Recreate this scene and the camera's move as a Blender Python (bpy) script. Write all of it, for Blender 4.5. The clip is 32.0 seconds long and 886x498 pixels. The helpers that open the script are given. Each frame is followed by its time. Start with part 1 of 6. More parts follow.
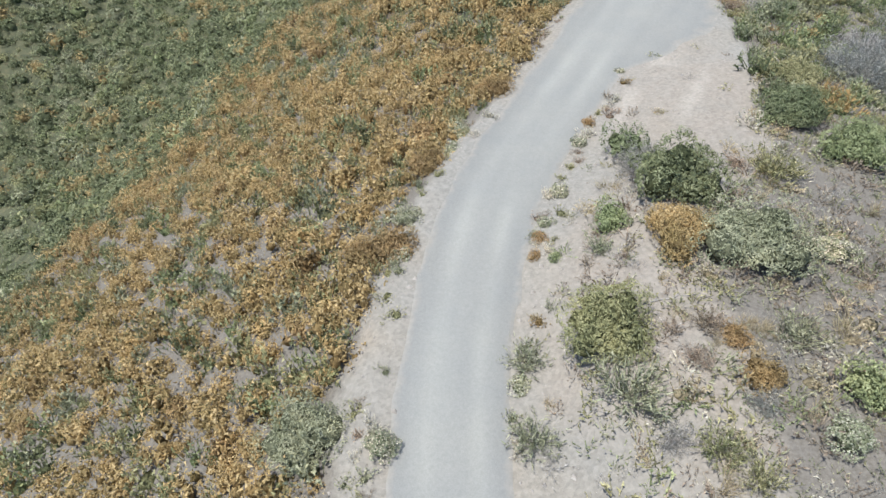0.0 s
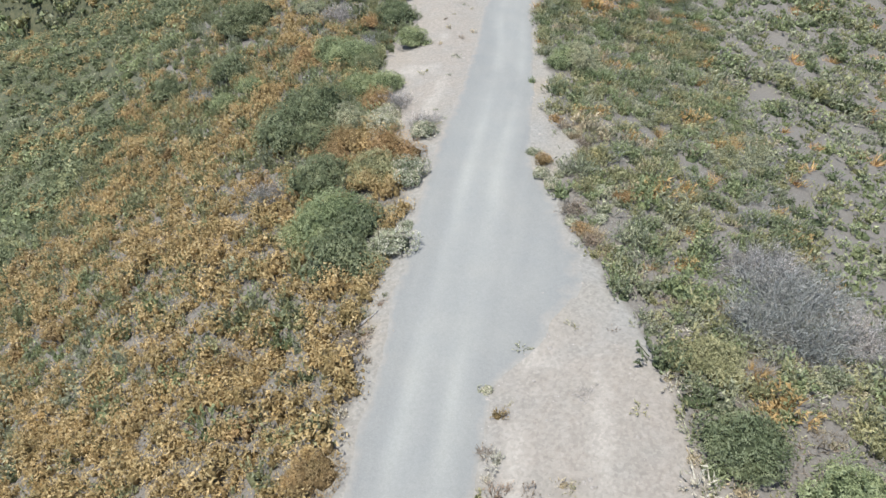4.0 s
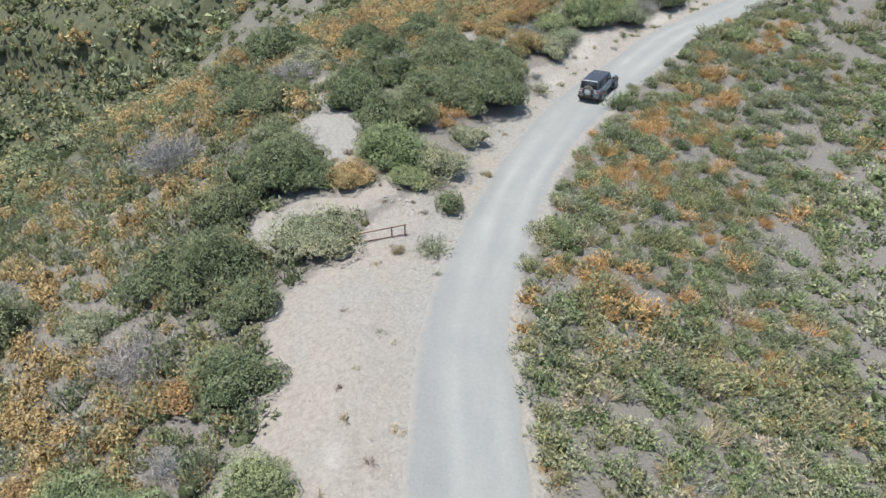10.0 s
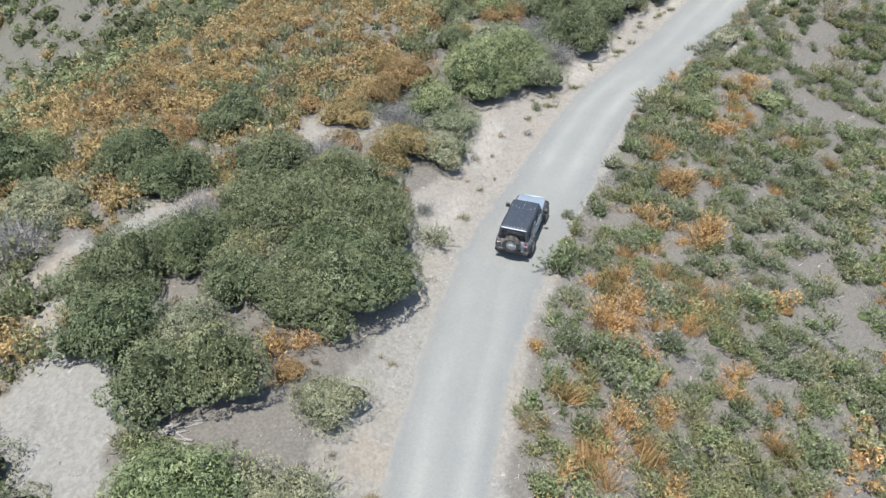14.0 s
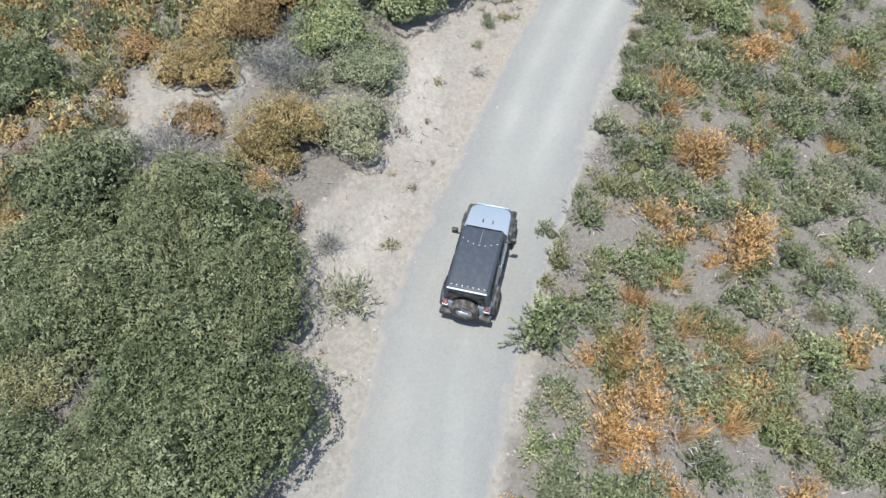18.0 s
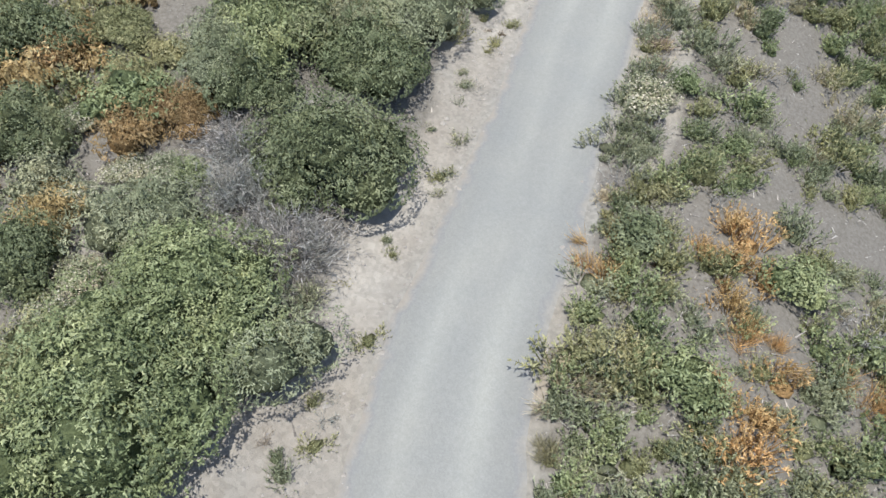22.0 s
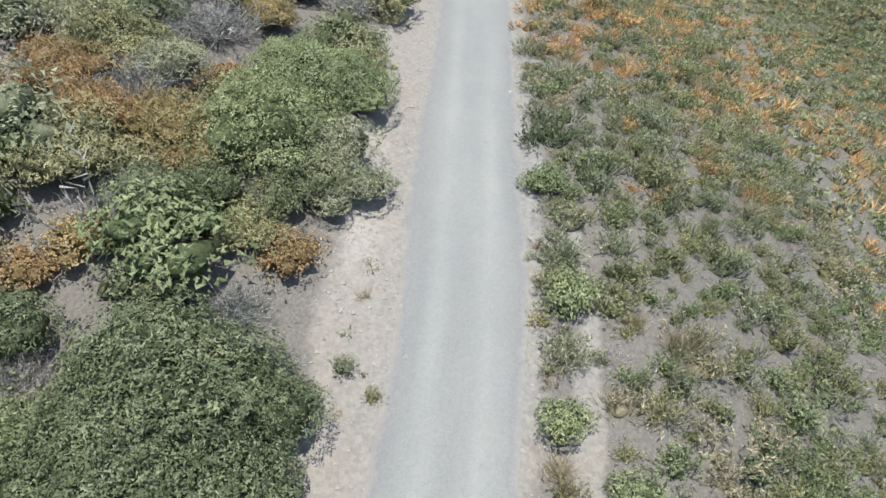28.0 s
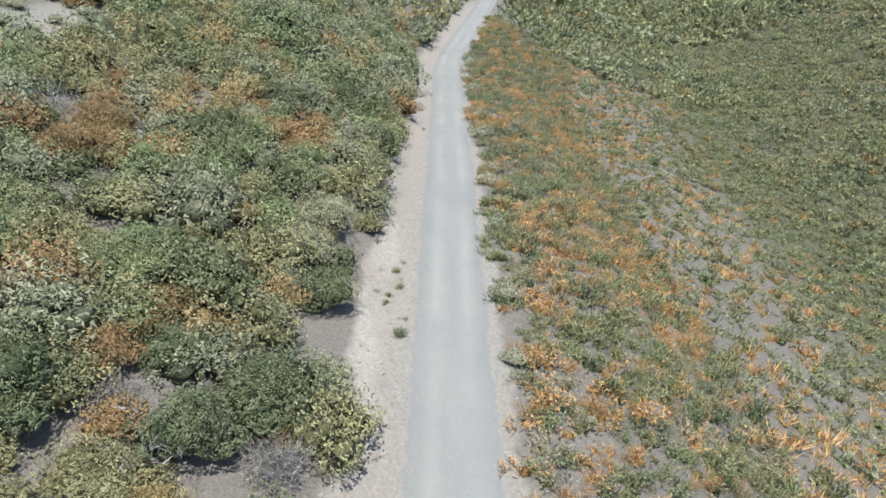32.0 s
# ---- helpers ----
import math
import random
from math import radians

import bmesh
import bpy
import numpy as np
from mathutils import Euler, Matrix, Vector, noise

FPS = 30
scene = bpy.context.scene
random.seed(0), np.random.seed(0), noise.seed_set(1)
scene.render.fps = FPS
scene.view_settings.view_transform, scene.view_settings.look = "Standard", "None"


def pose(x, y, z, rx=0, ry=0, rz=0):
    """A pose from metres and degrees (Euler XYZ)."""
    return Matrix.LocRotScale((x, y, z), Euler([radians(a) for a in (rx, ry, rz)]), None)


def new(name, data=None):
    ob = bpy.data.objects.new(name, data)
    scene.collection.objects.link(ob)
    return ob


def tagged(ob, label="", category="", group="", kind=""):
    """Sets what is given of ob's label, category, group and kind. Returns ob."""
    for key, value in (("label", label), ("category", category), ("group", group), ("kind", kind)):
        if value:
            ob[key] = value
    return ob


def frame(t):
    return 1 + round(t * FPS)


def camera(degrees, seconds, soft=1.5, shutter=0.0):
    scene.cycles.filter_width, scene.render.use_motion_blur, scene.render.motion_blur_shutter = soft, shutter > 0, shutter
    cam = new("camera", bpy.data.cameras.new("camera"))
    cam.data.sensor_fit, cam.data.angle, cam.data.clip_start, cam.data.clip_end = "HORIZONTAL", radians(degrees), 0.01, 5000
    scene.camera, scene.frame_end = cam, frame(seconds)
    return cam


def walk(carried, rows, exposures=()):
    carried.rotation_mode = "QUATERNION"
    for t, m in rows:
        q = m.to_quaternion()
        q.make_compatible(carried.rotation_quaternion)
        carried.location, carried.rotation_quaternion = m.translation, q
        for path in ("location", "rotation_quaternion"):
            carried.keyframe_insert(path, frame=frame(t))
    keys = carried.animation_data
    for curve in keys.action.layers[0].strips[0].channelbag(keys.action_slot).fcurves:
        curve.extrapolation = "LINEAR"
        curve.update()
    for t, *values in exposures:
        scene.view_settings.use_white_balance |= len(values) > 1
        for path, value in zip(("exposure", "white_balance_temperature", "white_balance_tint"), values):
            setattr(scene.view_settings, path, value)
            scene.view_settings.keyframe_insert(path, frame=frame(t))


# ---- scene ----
cam = camera(66.0, 32.0)
# seconds, place, yaw, pitch, roll
PATH = [
    (0, -0.69, 2.38, 24.39, -1.27, -42.59, -0.04),
    (0.5, -0.53, 3.71, 24.27, -2.20, -40.81, -0.06),
    (1, -0.41, 4.60, 24.34, -4.27, -37.74, -0.04),
    (1.5, -0.32, 5.80, 24.56, -6.75, -35.39, 0.01),
    (2, -0.15, 7.57, 24.77, -9.12, -34.03, 0.04),
    (2.5, 0.12, 10.04, 25.01, -11.71, -33.66, 0.07),
    (3, 0.53, 12.93, 25.37, -14.63, -34.25, 0.06),
    (3.5, 1.27, 16.04, 25.80, -17.11, -35.53, -0.04),
    (5.5, 4.82, 26.11, 26.22, -23.11, -35.82, -0.04),
    (6, 6.20, 29.15, 26.02, -23.10, -36.04, -0.13),
    (6.5, 7.60, 32.16, 25.83, -22.72, -35.64, -0.19),
    (7, 8.98, 34.86, 25.70, -21.79, -34.61, -0.45),
    (7.5, 10.33, 37.33, 25.67, -20.58, -33.60, -0.65),
    (8, 11.36, 39.85, 25.61, -20.13, -32.16, -0.57),
    (8.5, 12.41, 42.28, 25.76, -20.00, -30.88, -0.48),
    (9, 13.53, 44.87, 25.98, -20.26, -29.99, -0.45),
    (9.5, 14.62, 47.75, 26.17, -22.08, -29.67, -0.24),
    (10, 15.80, 50.66, 26.35, -24.25, -29.28, 0.02),
    (10.5, 16.87, 53.32, 26.84, -25.99, -29.38, 0.15),
    (11, 18.09, 56.20, 27.32, -27.92, -29.55, 0.37),
    (11.5, 19.35, 59.01, 27.47, -29.83, -29.22, 0.43),
    (12, 20.87, 61.53, 28.12, -31.18, -29.42, 0.34),
    (12.5, 22.39, 64.22, 28.53, -32.65, -29.72, 0.44),
    (13, 24.07, 66.92, 28.79, -33.95, -30.21, 0.50),
    (13.5, 25.70, 69.44, 28.99, -35.33, -30.91, 0.61),
    (14, 27.30, 71.81, 29.17, -36.74, -33.50, 0.76),
    (14.5, 28.93, 73.97, 29.23, -38.11, -37.02, 0.68),
    (16.5, 33.48, 79.53, 31.38, -40.61, -51.92, 0.79),
    (17, 33.97, 79.62, 31.79, -40.08, -51.46, 0.47),
    (17.5, 34.37, 79.97, 31.51, -40.72, -49.71, 0.31),
    (18, 37.17, 82.69, 28.70, -42.11, -49.48, 0.13),
    (18.5, 38.65, 83.87, 28.21, -43.61, -49.21, 0.05),
    (19, 39.85, 84.77, 28.30, -45.06, -47.71, 0.15),
    (19.5, 43.16, 87.37, 26.50, -45.15, -47.22, -0.42),
    (20, 45.30, 88.84, 26.10, -46.50, -46.68, -0.30),
    (20.5, 46.76, 89.67, 26.39, -47.48, -45.29, -0.46),
    (21, 48.17, 90.76, 26.60, -50.14, -43.87, -0.24),
    (21.5, 49.71, 91.90, 26.89, -53.44, -43.54, -0.11),
    (22, 51.27, 93.08, 27.26, -56.25, -43.16, -0.09),
    (22.5, 52.93, 94.17, 27.49, -58.90, -44.31, -0.12),
    (23, 54.97, 95.29, 27.64, -61.98, -48.85, -0.16),
    (23.5, 57.11, 96.28, 27.64, -64.46, -51.84, -0.45),
    (24, 58.86, 97.06, 27.57, -66.81, -52.61, -0.34),
    (24.5, 60.11, 97.48, 27.48, -67.86, -51.75, -0.10),
    (25, 61.14, 97.82, 27.47, -68.50, -50.02, 0.16),
    (25.5, 62.19, 98.22, 27.51, -69.29, -46.30, 0.30),
    (26, 63.47, 98.43, 27.86, -68.94, -41.74, -0.19),
    (26.5, 64.91, 98.82, 28.36, -69.09, -38.49, -0.17),
    (28.5, 66.34, 98.68, 32.58, -70.34, -26.71, -0.72),
    (29, 64.48, 98.36, 34.70, -71.43, -23.32, -0.08),
    (29.5, 66.72, 99.33, 35.62, -72.08, -22.01, 0.27),
    (30, 69.53, 100.22, 36.34, -72.21, -21.30, 0.16),
    (30.5, 71.93, 100.97, 37.20, -72.22, -20.73, 0.00),
    (31, 74.65, 101.72, 37.98, -72.02, -20.49, 0.02),
    (31.5, 77.27, 102.46, 38.82, -71.92, -20.55, 0.07),
    (32, 79.97, 103.28, 39.60, -71.97, -20.81, 0.15),
]
walk(cam, [(t, pose(x, y, z, 90 + pitch, 0, yaw) @ pose(0, 0, 0, 0, 0, roll)) for t, x, y, z, yaw, pitch, roll in PATH],
     exposures=[(t, stops, 6540, 8) for t, stops in ((0.0, 0.5), (7.0, 0.53), (14.0, 0.55), (18.0, 0.6), (20.0, 0.43), (26.0, 0.41), (29.0, 0.49), (32.0, 0.5))])

# ---- light: high midday sun and clear sky ----
SUN_WAY = Vector((0.30, 0.13, -1.0)).normalized()
world = bpy.data.worlds.new("sky")
scene.world = world
world.use_nodes = True
sky = world.node_tree.nodes.new("ShaderNodeTexSky")
sky.sky_type, sky.sun_disc = "NISHITA", False
sky.sun_elevation = math.asin(-SUN_WAY.z)
sky.sun_rotation = math.atan2(-SUN_WAY.x, -SUN_WAY.y)
sky.altitude, sky.dust_density = 900, 1.5
back = world.node_tree.nodes["Background"]
back.inputs["Strength"].default_value = 0.14
world.node_tree.links.new(sky.outputs["Color"], back.inputs["Color"])
sun = new("sun", bpy.data.lights.new("sun", "SUN"))
sun.data.energy, sun.data.angle, sun.data.color = 4.4, radians(0.6), (1.0, 0.985, 0.945)
sun.rotation_euler = SUN_WAY.to_track_quat("-Z", "Y").to_euler()
sun.location = (0, 0, 120)

# ---- the lie of the land: a dirt road along a ridge, s metres along it, d metres to its left ----
CTRL = [
    (-0.4, 10.0, 7.30), (0.0, 16.0, 7.25), (1.6, 23.5, 7.20), (4.3, 29.3, 7.15), (7.2, 35.0, 7.15), (10.0, 40.0, 7.35), (12.6, 44.6, 7.80), (15.1, 49.0, 8.25), (18.7, 55.1, 8.48), (21.8, 61.0, 8.48), (24.6, 66.8, 8.59), (26.9, 72.1, 9.01), (31.0, 77.7, 9.65), (35.8, 83.2, 10.07), (40.8, 87.8, 10.60), (46.1, 91.8, 11.13), (51.3, 94.4, 11.87), (55.3, 96.5, 12.72), (59.9, 98.5, 13.57), (64.4, 99.6, 14.20), (70.5, 101.2, 15.16), (76.9, 102.8, 16.54), (83.3, 104.3, 19.08), (90.1, 106.5, 21.20), (98.6, 108.9, 23.00), (106.0, 111.3, 24.59), (117.1, 114.9, 26.29), (143.1, 123.2, 28.41), (168.0, 131.1, 30.74), (186.6, 134.6, 32.86),
]
# heights above the road at these distances from it, per station s
FAR = np.array([0.0, 2.2, 5.0, 12.0, 25.0, 50.0, 120.0, 400.0, 1500.0])
LEFT = np.array([
    (-30, -1.8, -6.0, -14, -28, -17, 40, 90),
    (0, -1.7, -5.6, -13, -27, -16, 40, 90),
    (20, -1.5, -4.8, -12, -26, -15, 40, 90),
    (36, -0.6, -2.9, -9, -22, -15, 35, 90),
    (62, 0.2, -0.9, -5, -16, -18, 20, 80),
    (85, 0.9, 1.7, 0.2, -9, -32, -5, 60),
    (97, 1.0, 1.8, 1.0, -8, -42, -20, 60),
    (114, 0.7, 1.3, 1.2, -6, -40, -10, 70),
    (135, 0.6, 2.4, 3.6, 2, -22, 0, 80),
    (165, 1.0, 3.6, 7.0, 9, 0, 20, 90),
    (215, 1.0, 4.0, 9.0, 14, 16, 50, 110),
])
RIGHT = np.array([
    (-30, 1.1, 1.5, -0.6, -6, -26, -34, 40),
    (14, 1.1, 1.4, -0.8, -6, -26, -34, 40),
    (22, 0.7, 0.9, -1.6, -7, -26, -38, 40),
    (29, 0.4, 0.5, -2.6, -8, -26, -39, 40),
    (37, 0.2, -1.2, -4.8, -10, -27, -40, 40),
    (62, -0.3, -2.6, -5.6, -11, -26, -40, 40),
    (85, -0.4, -2.3, -5.6, -12, -28, -35, 40),
    (97, -0.3, -2.1, -5.6, -13, -30, -30, 50),
    (114, -0.2, -2.6, -7.0, -16, -32, -20, 60),
    (135, -0.3, -4.0, -9.5, -20, -32, -5, 70),
    (165, -0.6, -5.0, -12.5, -24, -26, 20, 90),
    (215, -0.6, -5.0, -11.0, -17, -4, 45, 110),
])
# half widths of the graded road, to the left and to the right
WIDE = np.array([(-30, 1.6, 1.6), (0, 1.6, 1.6), (14, 1.9, 1.9), (22, 2.1, 1.9), (27, 2.2, 2.2), (29.5, 2.4, 3.8), (33, 2.5, 5.4), (37, 2.8, 4.4), (42, 3.0, 2.4), (48, 2.8, 1.9), (56, 2.7, 1.6), (66, 2.4, 1.5), (76, 2.0, 1.6), (85, 1.9, 1.7),
                 (97, 2.2, 2.2), (106, 2.1, 2.0), (114, 2.0, 1.9), (135, 2.1, 1.9), (165, 1.8, 1.75), (240, 1.9, 1.8)])
LFIX, RFIX = np.array([-0.72, 0.69]), np.array([0.64, -0.77])


def catmull(points, step):
    p = np.array(points)
    p = np.vstack([2 * p[0] - p[1], p, 2 * p[-1] - p[-2]])
    out = []
    for i in range(1, len(p) - 2):
        n = max(2, int(np.linalg.norm(p[i + 1] - p[i]) / step))
        u = (np.arange(n) / n)[:, None]
        a, b, c, e = p[i - 1], p[i], p[i + 1], p[i + 2]
        out.append(0.5 * (2 * b + (c - a) * u + (2 * a - 5 * b + 4 * c - e) * u**2 + (3 * b - 3 * c + e - a) * u**3))
    return np.vstack(out + [p[-2][None]])


OFFSET = -0.38
LINE = catmull(CTRL, 0.25)
for _ in range(40):
    LINE[1:-1] = 0.25 * LINE[:-2] + 0.5 * LINE[1:-1] + 0.25 * LINE[2:]
LONG = np.r_[0, np.cumsum(np.linalg.norm(np.diff(LINE[:, :2], axis=0), axis=1))] + OFFSET
END = LONG[-1]
TAN = np.gradient(LINE, LONG, axis=0)


def centre(s):
    """Points of the road's middle line and its direction, run on straight at both ends."""
    s = np.asarray(s, float)
    c = np.stack([np.interp(s, LONG, LINE[:, k]) for k in range(3)], -1)
    t = np.stack([np.interp(s, LONG, TAN[:, k]) for k in range(2)], -1)
    t /= np.linalg.norm(t, axis=-1, keepdims=True)
    over, under = np.maximum(s - END, 0)[..., None], np.minimum(s - LONG[0], 0)[..., None]
    c[..., :2] += t * (over + under)
    c[..., 2] += (over * 0.10 + under * -0.02)[..., 0]
    return c, t


def hermite(at, knots):
    """Weights by which values at the knots give a smooth curve at the given places."""
    eye = np.eye(len(knots))
    slope = np.gradient(eye, knots, axis=0)
    slope[0] = 0
    slope[1] = 0
    i = np.clip(np.searchsorted(knots, at) - 1, 0, len(knots) - 2)
    h = (knots[i + 1] - knots[i])[:, None]
    u = ((at - knots[i])[:, None] / h).clip(0, 1)
    return (2 * u**3 - 3 * u**2 + 1) * eye[i] + (u**3 - 2 * u**2 + u) * h * slope[i] + (3 * u**2 - 2 * u**3) * eye[i + 1] + (u**3 - u**2) * h * slope[i + 1]


def lattice(ix, iy, seed):
    n = (ix.astype(np.int64) * 374761393 + iy.astype(np.int64) * 668265263 + seed * 1442695041) & 0xFFFFFFFF
    n = ((n ^ (n >> 13)) * 1274126177) & 0xFFFFFFFF
    return ((n ^ (n >> 16)) & 0xFFFF) / 65535.0


def rough(x, y, size, seed=0, octaves=3):
    """Value noise, -1 to 1."""
    total, amp, norm = 0, 1.0, 0
    for o in range(octaves):
        u, v = x / size * 2**o, y / size * 2**o
        iu, iv = np.floor(u), np.floor(v)
        fu, fv = u - iu, v - iv
        fu, fv = fu * fu * (3 - 2 * fu), fv * fv * (3 - 2 * fv)
        a, b = lattice(iu, iv, seed + o), lattice(iu + 1, iv, seed + o)
        c, e = lattice(iu, iv + 1, seed + o), lattice(iu + 1, iv + 1, seed + o)
        total = total + amp * (2 * ((a * (1 - fu) + b * fu) * (1 - fv) + (c * (1 - fu) + e * fu) * fv) - 1)
        norm, amp = norm + amp, amp * 0.5
    return total / norm


def step01(x, a, b):
    u = np.clip((x - a) / (b - a), 0, 1)
    return u * u * (3 - 2 * u)


def land(s, d):
    """World points of the ground at s along the road, d to its left (minus: right)."""
    s, d = np.broadcast_arrays(np.asarray(s, float), np.asarray(d, float))
    shape = s.shape
    s, d = s.ravel(), d.ravel()
    c, t = centre(s)
    n = np.stack([-t[:, 1], t[:, 0]], -1)
    a = np.abs(d)
    near = 30 * np.tanh(a / 30)
    fixed = np.where(d[:, None] > 0, LFIX, RFIX)
    xy = c[:, :2] + n * (np.sign(d) * near)[:, None] + fixed * (a - near)[:, None]
    w = hermite(np.minimum(a, 1499.0), FAR)
    high = np.zeros(len(s))
    for side, table in ((d > 0, LEFT), (d <= 0, RIGHT)):
        vals = np.stack([np.zeros(side.sum())] * 2 + [np.interp(s[side], table[:, 0], table[:, k]) for k in range(1, 8)], -1)
        high[side] = (vals * w[side]).sum(-1)
    x, y = xy[:, 0], xy[:, 1]
    off = step01(a, 1.6, 6.0)
    high += off * (0.10 * rough(x, y, 1.3, 3) + 0.28 * rough(x, y, 6.0, 5)) + step01(a, 20, 90) * 2.2 * rough(x, y, 38.0, 9) + step01(a, 120, 500) * 22 * rough(x, y, 190.0, 11, 4)
    high += 0.025 * rough(x, y, 0.8, 15) + 0.05 * np.exp(-((a - 2.5) / 0.5) ** 2) * (1 + rough(x, y, 1.0, 21))
    return np.stack([x, y, c[:, 2] + high], -1).reshape(shape + (3,))


# ---- materials ----
def material(name, rough_=0.8, metal=0.0):
    m = bpy.data.materials.new(name)
    m.use_nodes = True
    bsdf = m.node_tree.nodes["Principled BSDF"]
    bsdf.inputs["Roughness"].default_value, bsdf.inputs["Metallic"].default_value = rough_, metal
    return m, m.node_tree, bsdf


def node(tree, kind, **inputs):
    n = tree.nodes.new("ShaderNode" + kind)
    for k, v in inputs.items():
        n.inputs[k.replace("_", " ")].default_value = v
    return n


def noise_at(tree, scale, detail=4.0, coords=None, rough_=0.55):
    n = node(tree, "TexNoise", Scale=scale, Detail=detail, Roughness=rough_)
    if coords is None:
        coords = node(tree, "TexCoord").outputs["Object"]
    tree.links.new(coords, n.inputs["Vector"])
    return n.outputs["Fac"]


def ramp(tree, fac, stops):
    r = tree.nodes.new("ShaderNodeValToRGB")
    while len(r.color_ramp.elements) < len(stops):
        r.color_ramp.elements.new(0.5)
    for e, (at, colour) in zip(r.color_ramp.elements, stops):
        e.position, e.color = at, (*colour, 1)
    tree.links.new(fac, r.inputs["Fac"])
    return r.outputs["Color"]


def mix(tree, fac, a, b, how="MIX"):
    n = tree.nodes.new("ShaderNodeMix")
    n.data_type, n.blend_type = "RGBA", how
    for where, v in ((0, fac), (6, a), (7, b)):
        if isinstance(v, bpy.types.NodeSocket):
            tree.links.new(v, n.inputs[where])
        else:
            n.inputs[where].default_value = (*v, 1) if isinstance(v, tuple) else v
    return n.outputs[2]


def sums(tree, op, a, b):
    n = tree.nodes.new("ShaderNodeMath")
    n.operation, n.use_clamp = op, op in ("MULTIPLY_ADD",)
    for where, v in ((0, a), (1, b)):
        if isinstance(v, bpy.types.NodeSocket):
            tree.links.new(v, n.inputs[where])
        else:
            n.inputs[where].default_value = v
    return n.outputs[0]


def attr(tree, name):
    n = tree.nodes.new("ShaderNodeAttribute")
    n.attribute_name = name
    return n.outputs["Fac"]


def bump(tree, bsdf, height, strength, distance):
    b = node(tree, "Bump", Strength=strength, Distance=distance)
    tree.links.new(height, b.inputs["Height"])
    tree.links.new(b.outputs["Normal"], bsdf.inputs["Normal"])


def foliage(name, dark, mid, light, patch=0.9, rough_=0.65, leaf=19.0):
    """Leafy surface: tints leaf by leaf and bush by bush, fine relief of leaves on rounded sprays."""
    m, tree, bsdf = material(name, rough_)
    geo = tree.nodes.new("ShaderNodeNewGeometry")
    where = geo.outputs["Position"]
    # inner masses use the low end of this ramp as painted shade
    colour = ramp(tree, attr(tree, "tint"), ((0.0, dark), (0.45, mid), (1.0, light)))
    colour = mix(tree, 1.0, colour, ramp(tree, noise_at(tree, patch, 2.0, where), ((0.3, (0.74, 0.77, 0.72)), (0.5, (1, 1, 1)), (0.72, (1.24, 1.17, 1.1)))), "MULTIPLY")
    alone = tree.nodes.new("ShaderNodeObjectInfo")
    colour = mix(tree, 1.0, colour, ramp(tree, alone.outputs["Random"], ((0.0, (0.86, 0.9, 0.86)), (0.5, (1, 1, 1)), (1.0, (1.12, 1.07, 1.04)))), "MULTIPLY")
    warp = node(tree, "TexNoise", Scale=7.0, Detail=2.0)
    tree.links.new(where, warp.inputs["Vector"])
    bent = mix(tree, 0.12, where, warp.outputs["Color"], "LINEAR_LIGHT")
    cells = node(tree, "TexVoronoi", Scale=leaf, Randomness=1.0)
    tree.links.new(bent, cells.inputs["Vector"])
    colour = mix(tree, 1.0, colour, ramp(tree, cells.outputs["Color"], ((0.2, (0.76, 0.77, 0.76)), (0.5, (1, 1, 1)), (0.8, (1.25, 1.23, 1.22)))), "MULTIPLY")
    bump(tree, bsdf, sums(tree, "MULTIPLY", cells.outputs["Distance"], -0.02), 1.0, 1.0)
    tree.links.new(colour, bsdf.inputs["Base Color"])
    bsdf.inputs["Specular IOR Level"].default_value = 0.12
    thin = tree.nodes.new("ShaderNodeBsdfTranslucent")
    tree.links.new(colour, thin.inputs["Color"])
    both = tree.nodes.new("ShaderNodeMixShader")
    both.inputs[0].default_value = 0.25
    tree.links.new(bsdf.outputs[0], both.inputs[1])
    tree.links.new(thin.outputs[0], both.inputs[2])
    tree.links.new(both.outputs[0], tree.nodes["Material Output"].inputs["Surface"])
    return m


LEAF = {
    "dark": foliage("dark_green_leaves", (0.049, 0.059, 0.031), (0.169, 0.197, 0.112), (0.335, 0.364, 0.232)),
    "green": foliage("bright_green_leaves", (0.067, 0.085, 0.041), (0.248, 0.290, 0.152), (0.431, 0.469, 0.283)),
    "sage": foliage("sage_leaves", (0.087, 0.095, 0.061), (0.299, 0.317, 0.210), (0.451, 0.458, 0.332)),
    "olive": foliage("olive_leaves", (0.088, 0.089, 0.046), (0.313, 0.308, 0.169), (0.488, 0.466, 0.283)),
    "gold": foliage("golden_dry_blooms", (0.155, 0.114, 0.055), (0.400, 0.306, 0.152), (0.575, 0.465, 0.275)),
    "rust": foliage("rust_dry_leaves", (0.128, 0.084, 0.042), (0.340, 0.234, 0.120), (0.485, 0.362, 0.210)),
    "straw": foliage("straw_grass", (0.221, 0.187, 0.124), (0.462, 0.399, 0.275), (0.546, 0.488, 0.367)),
    "orange": foliage("orange_dry_grass", (0.205, 0.124, 0.058), (0.530, 0.340, 0.160), (0.700, 0.505, 0.270)),
    "white": foliage("cream_flower_heads", (0.28, 0.26, 0.20), (0.57, 0.53, 0.44), (0.68, 0.65, 0.56)),
    "grey": foliage("grey_dead_twigs", (0.150, 0.145, 0.141), (0.335, 0.328, 0.320), (0.490, 0.478, 0.468)),
    "pink": foliage("pink_brown_dry_stems", (0.129, 0.102, 0.079), (0.292, 0.239, 0.189), (0.418, 0.354, 0.290)),
}


def wood_like(name, a, b, scale=8.0):
    m, tree, bsdf = material(name, 0.9)
    tree.links.new(ramp(tree, noise_at(tree, scale), ((0.3, a), (0.7, b))), bsdf.inputs["Base Color"])
    return m


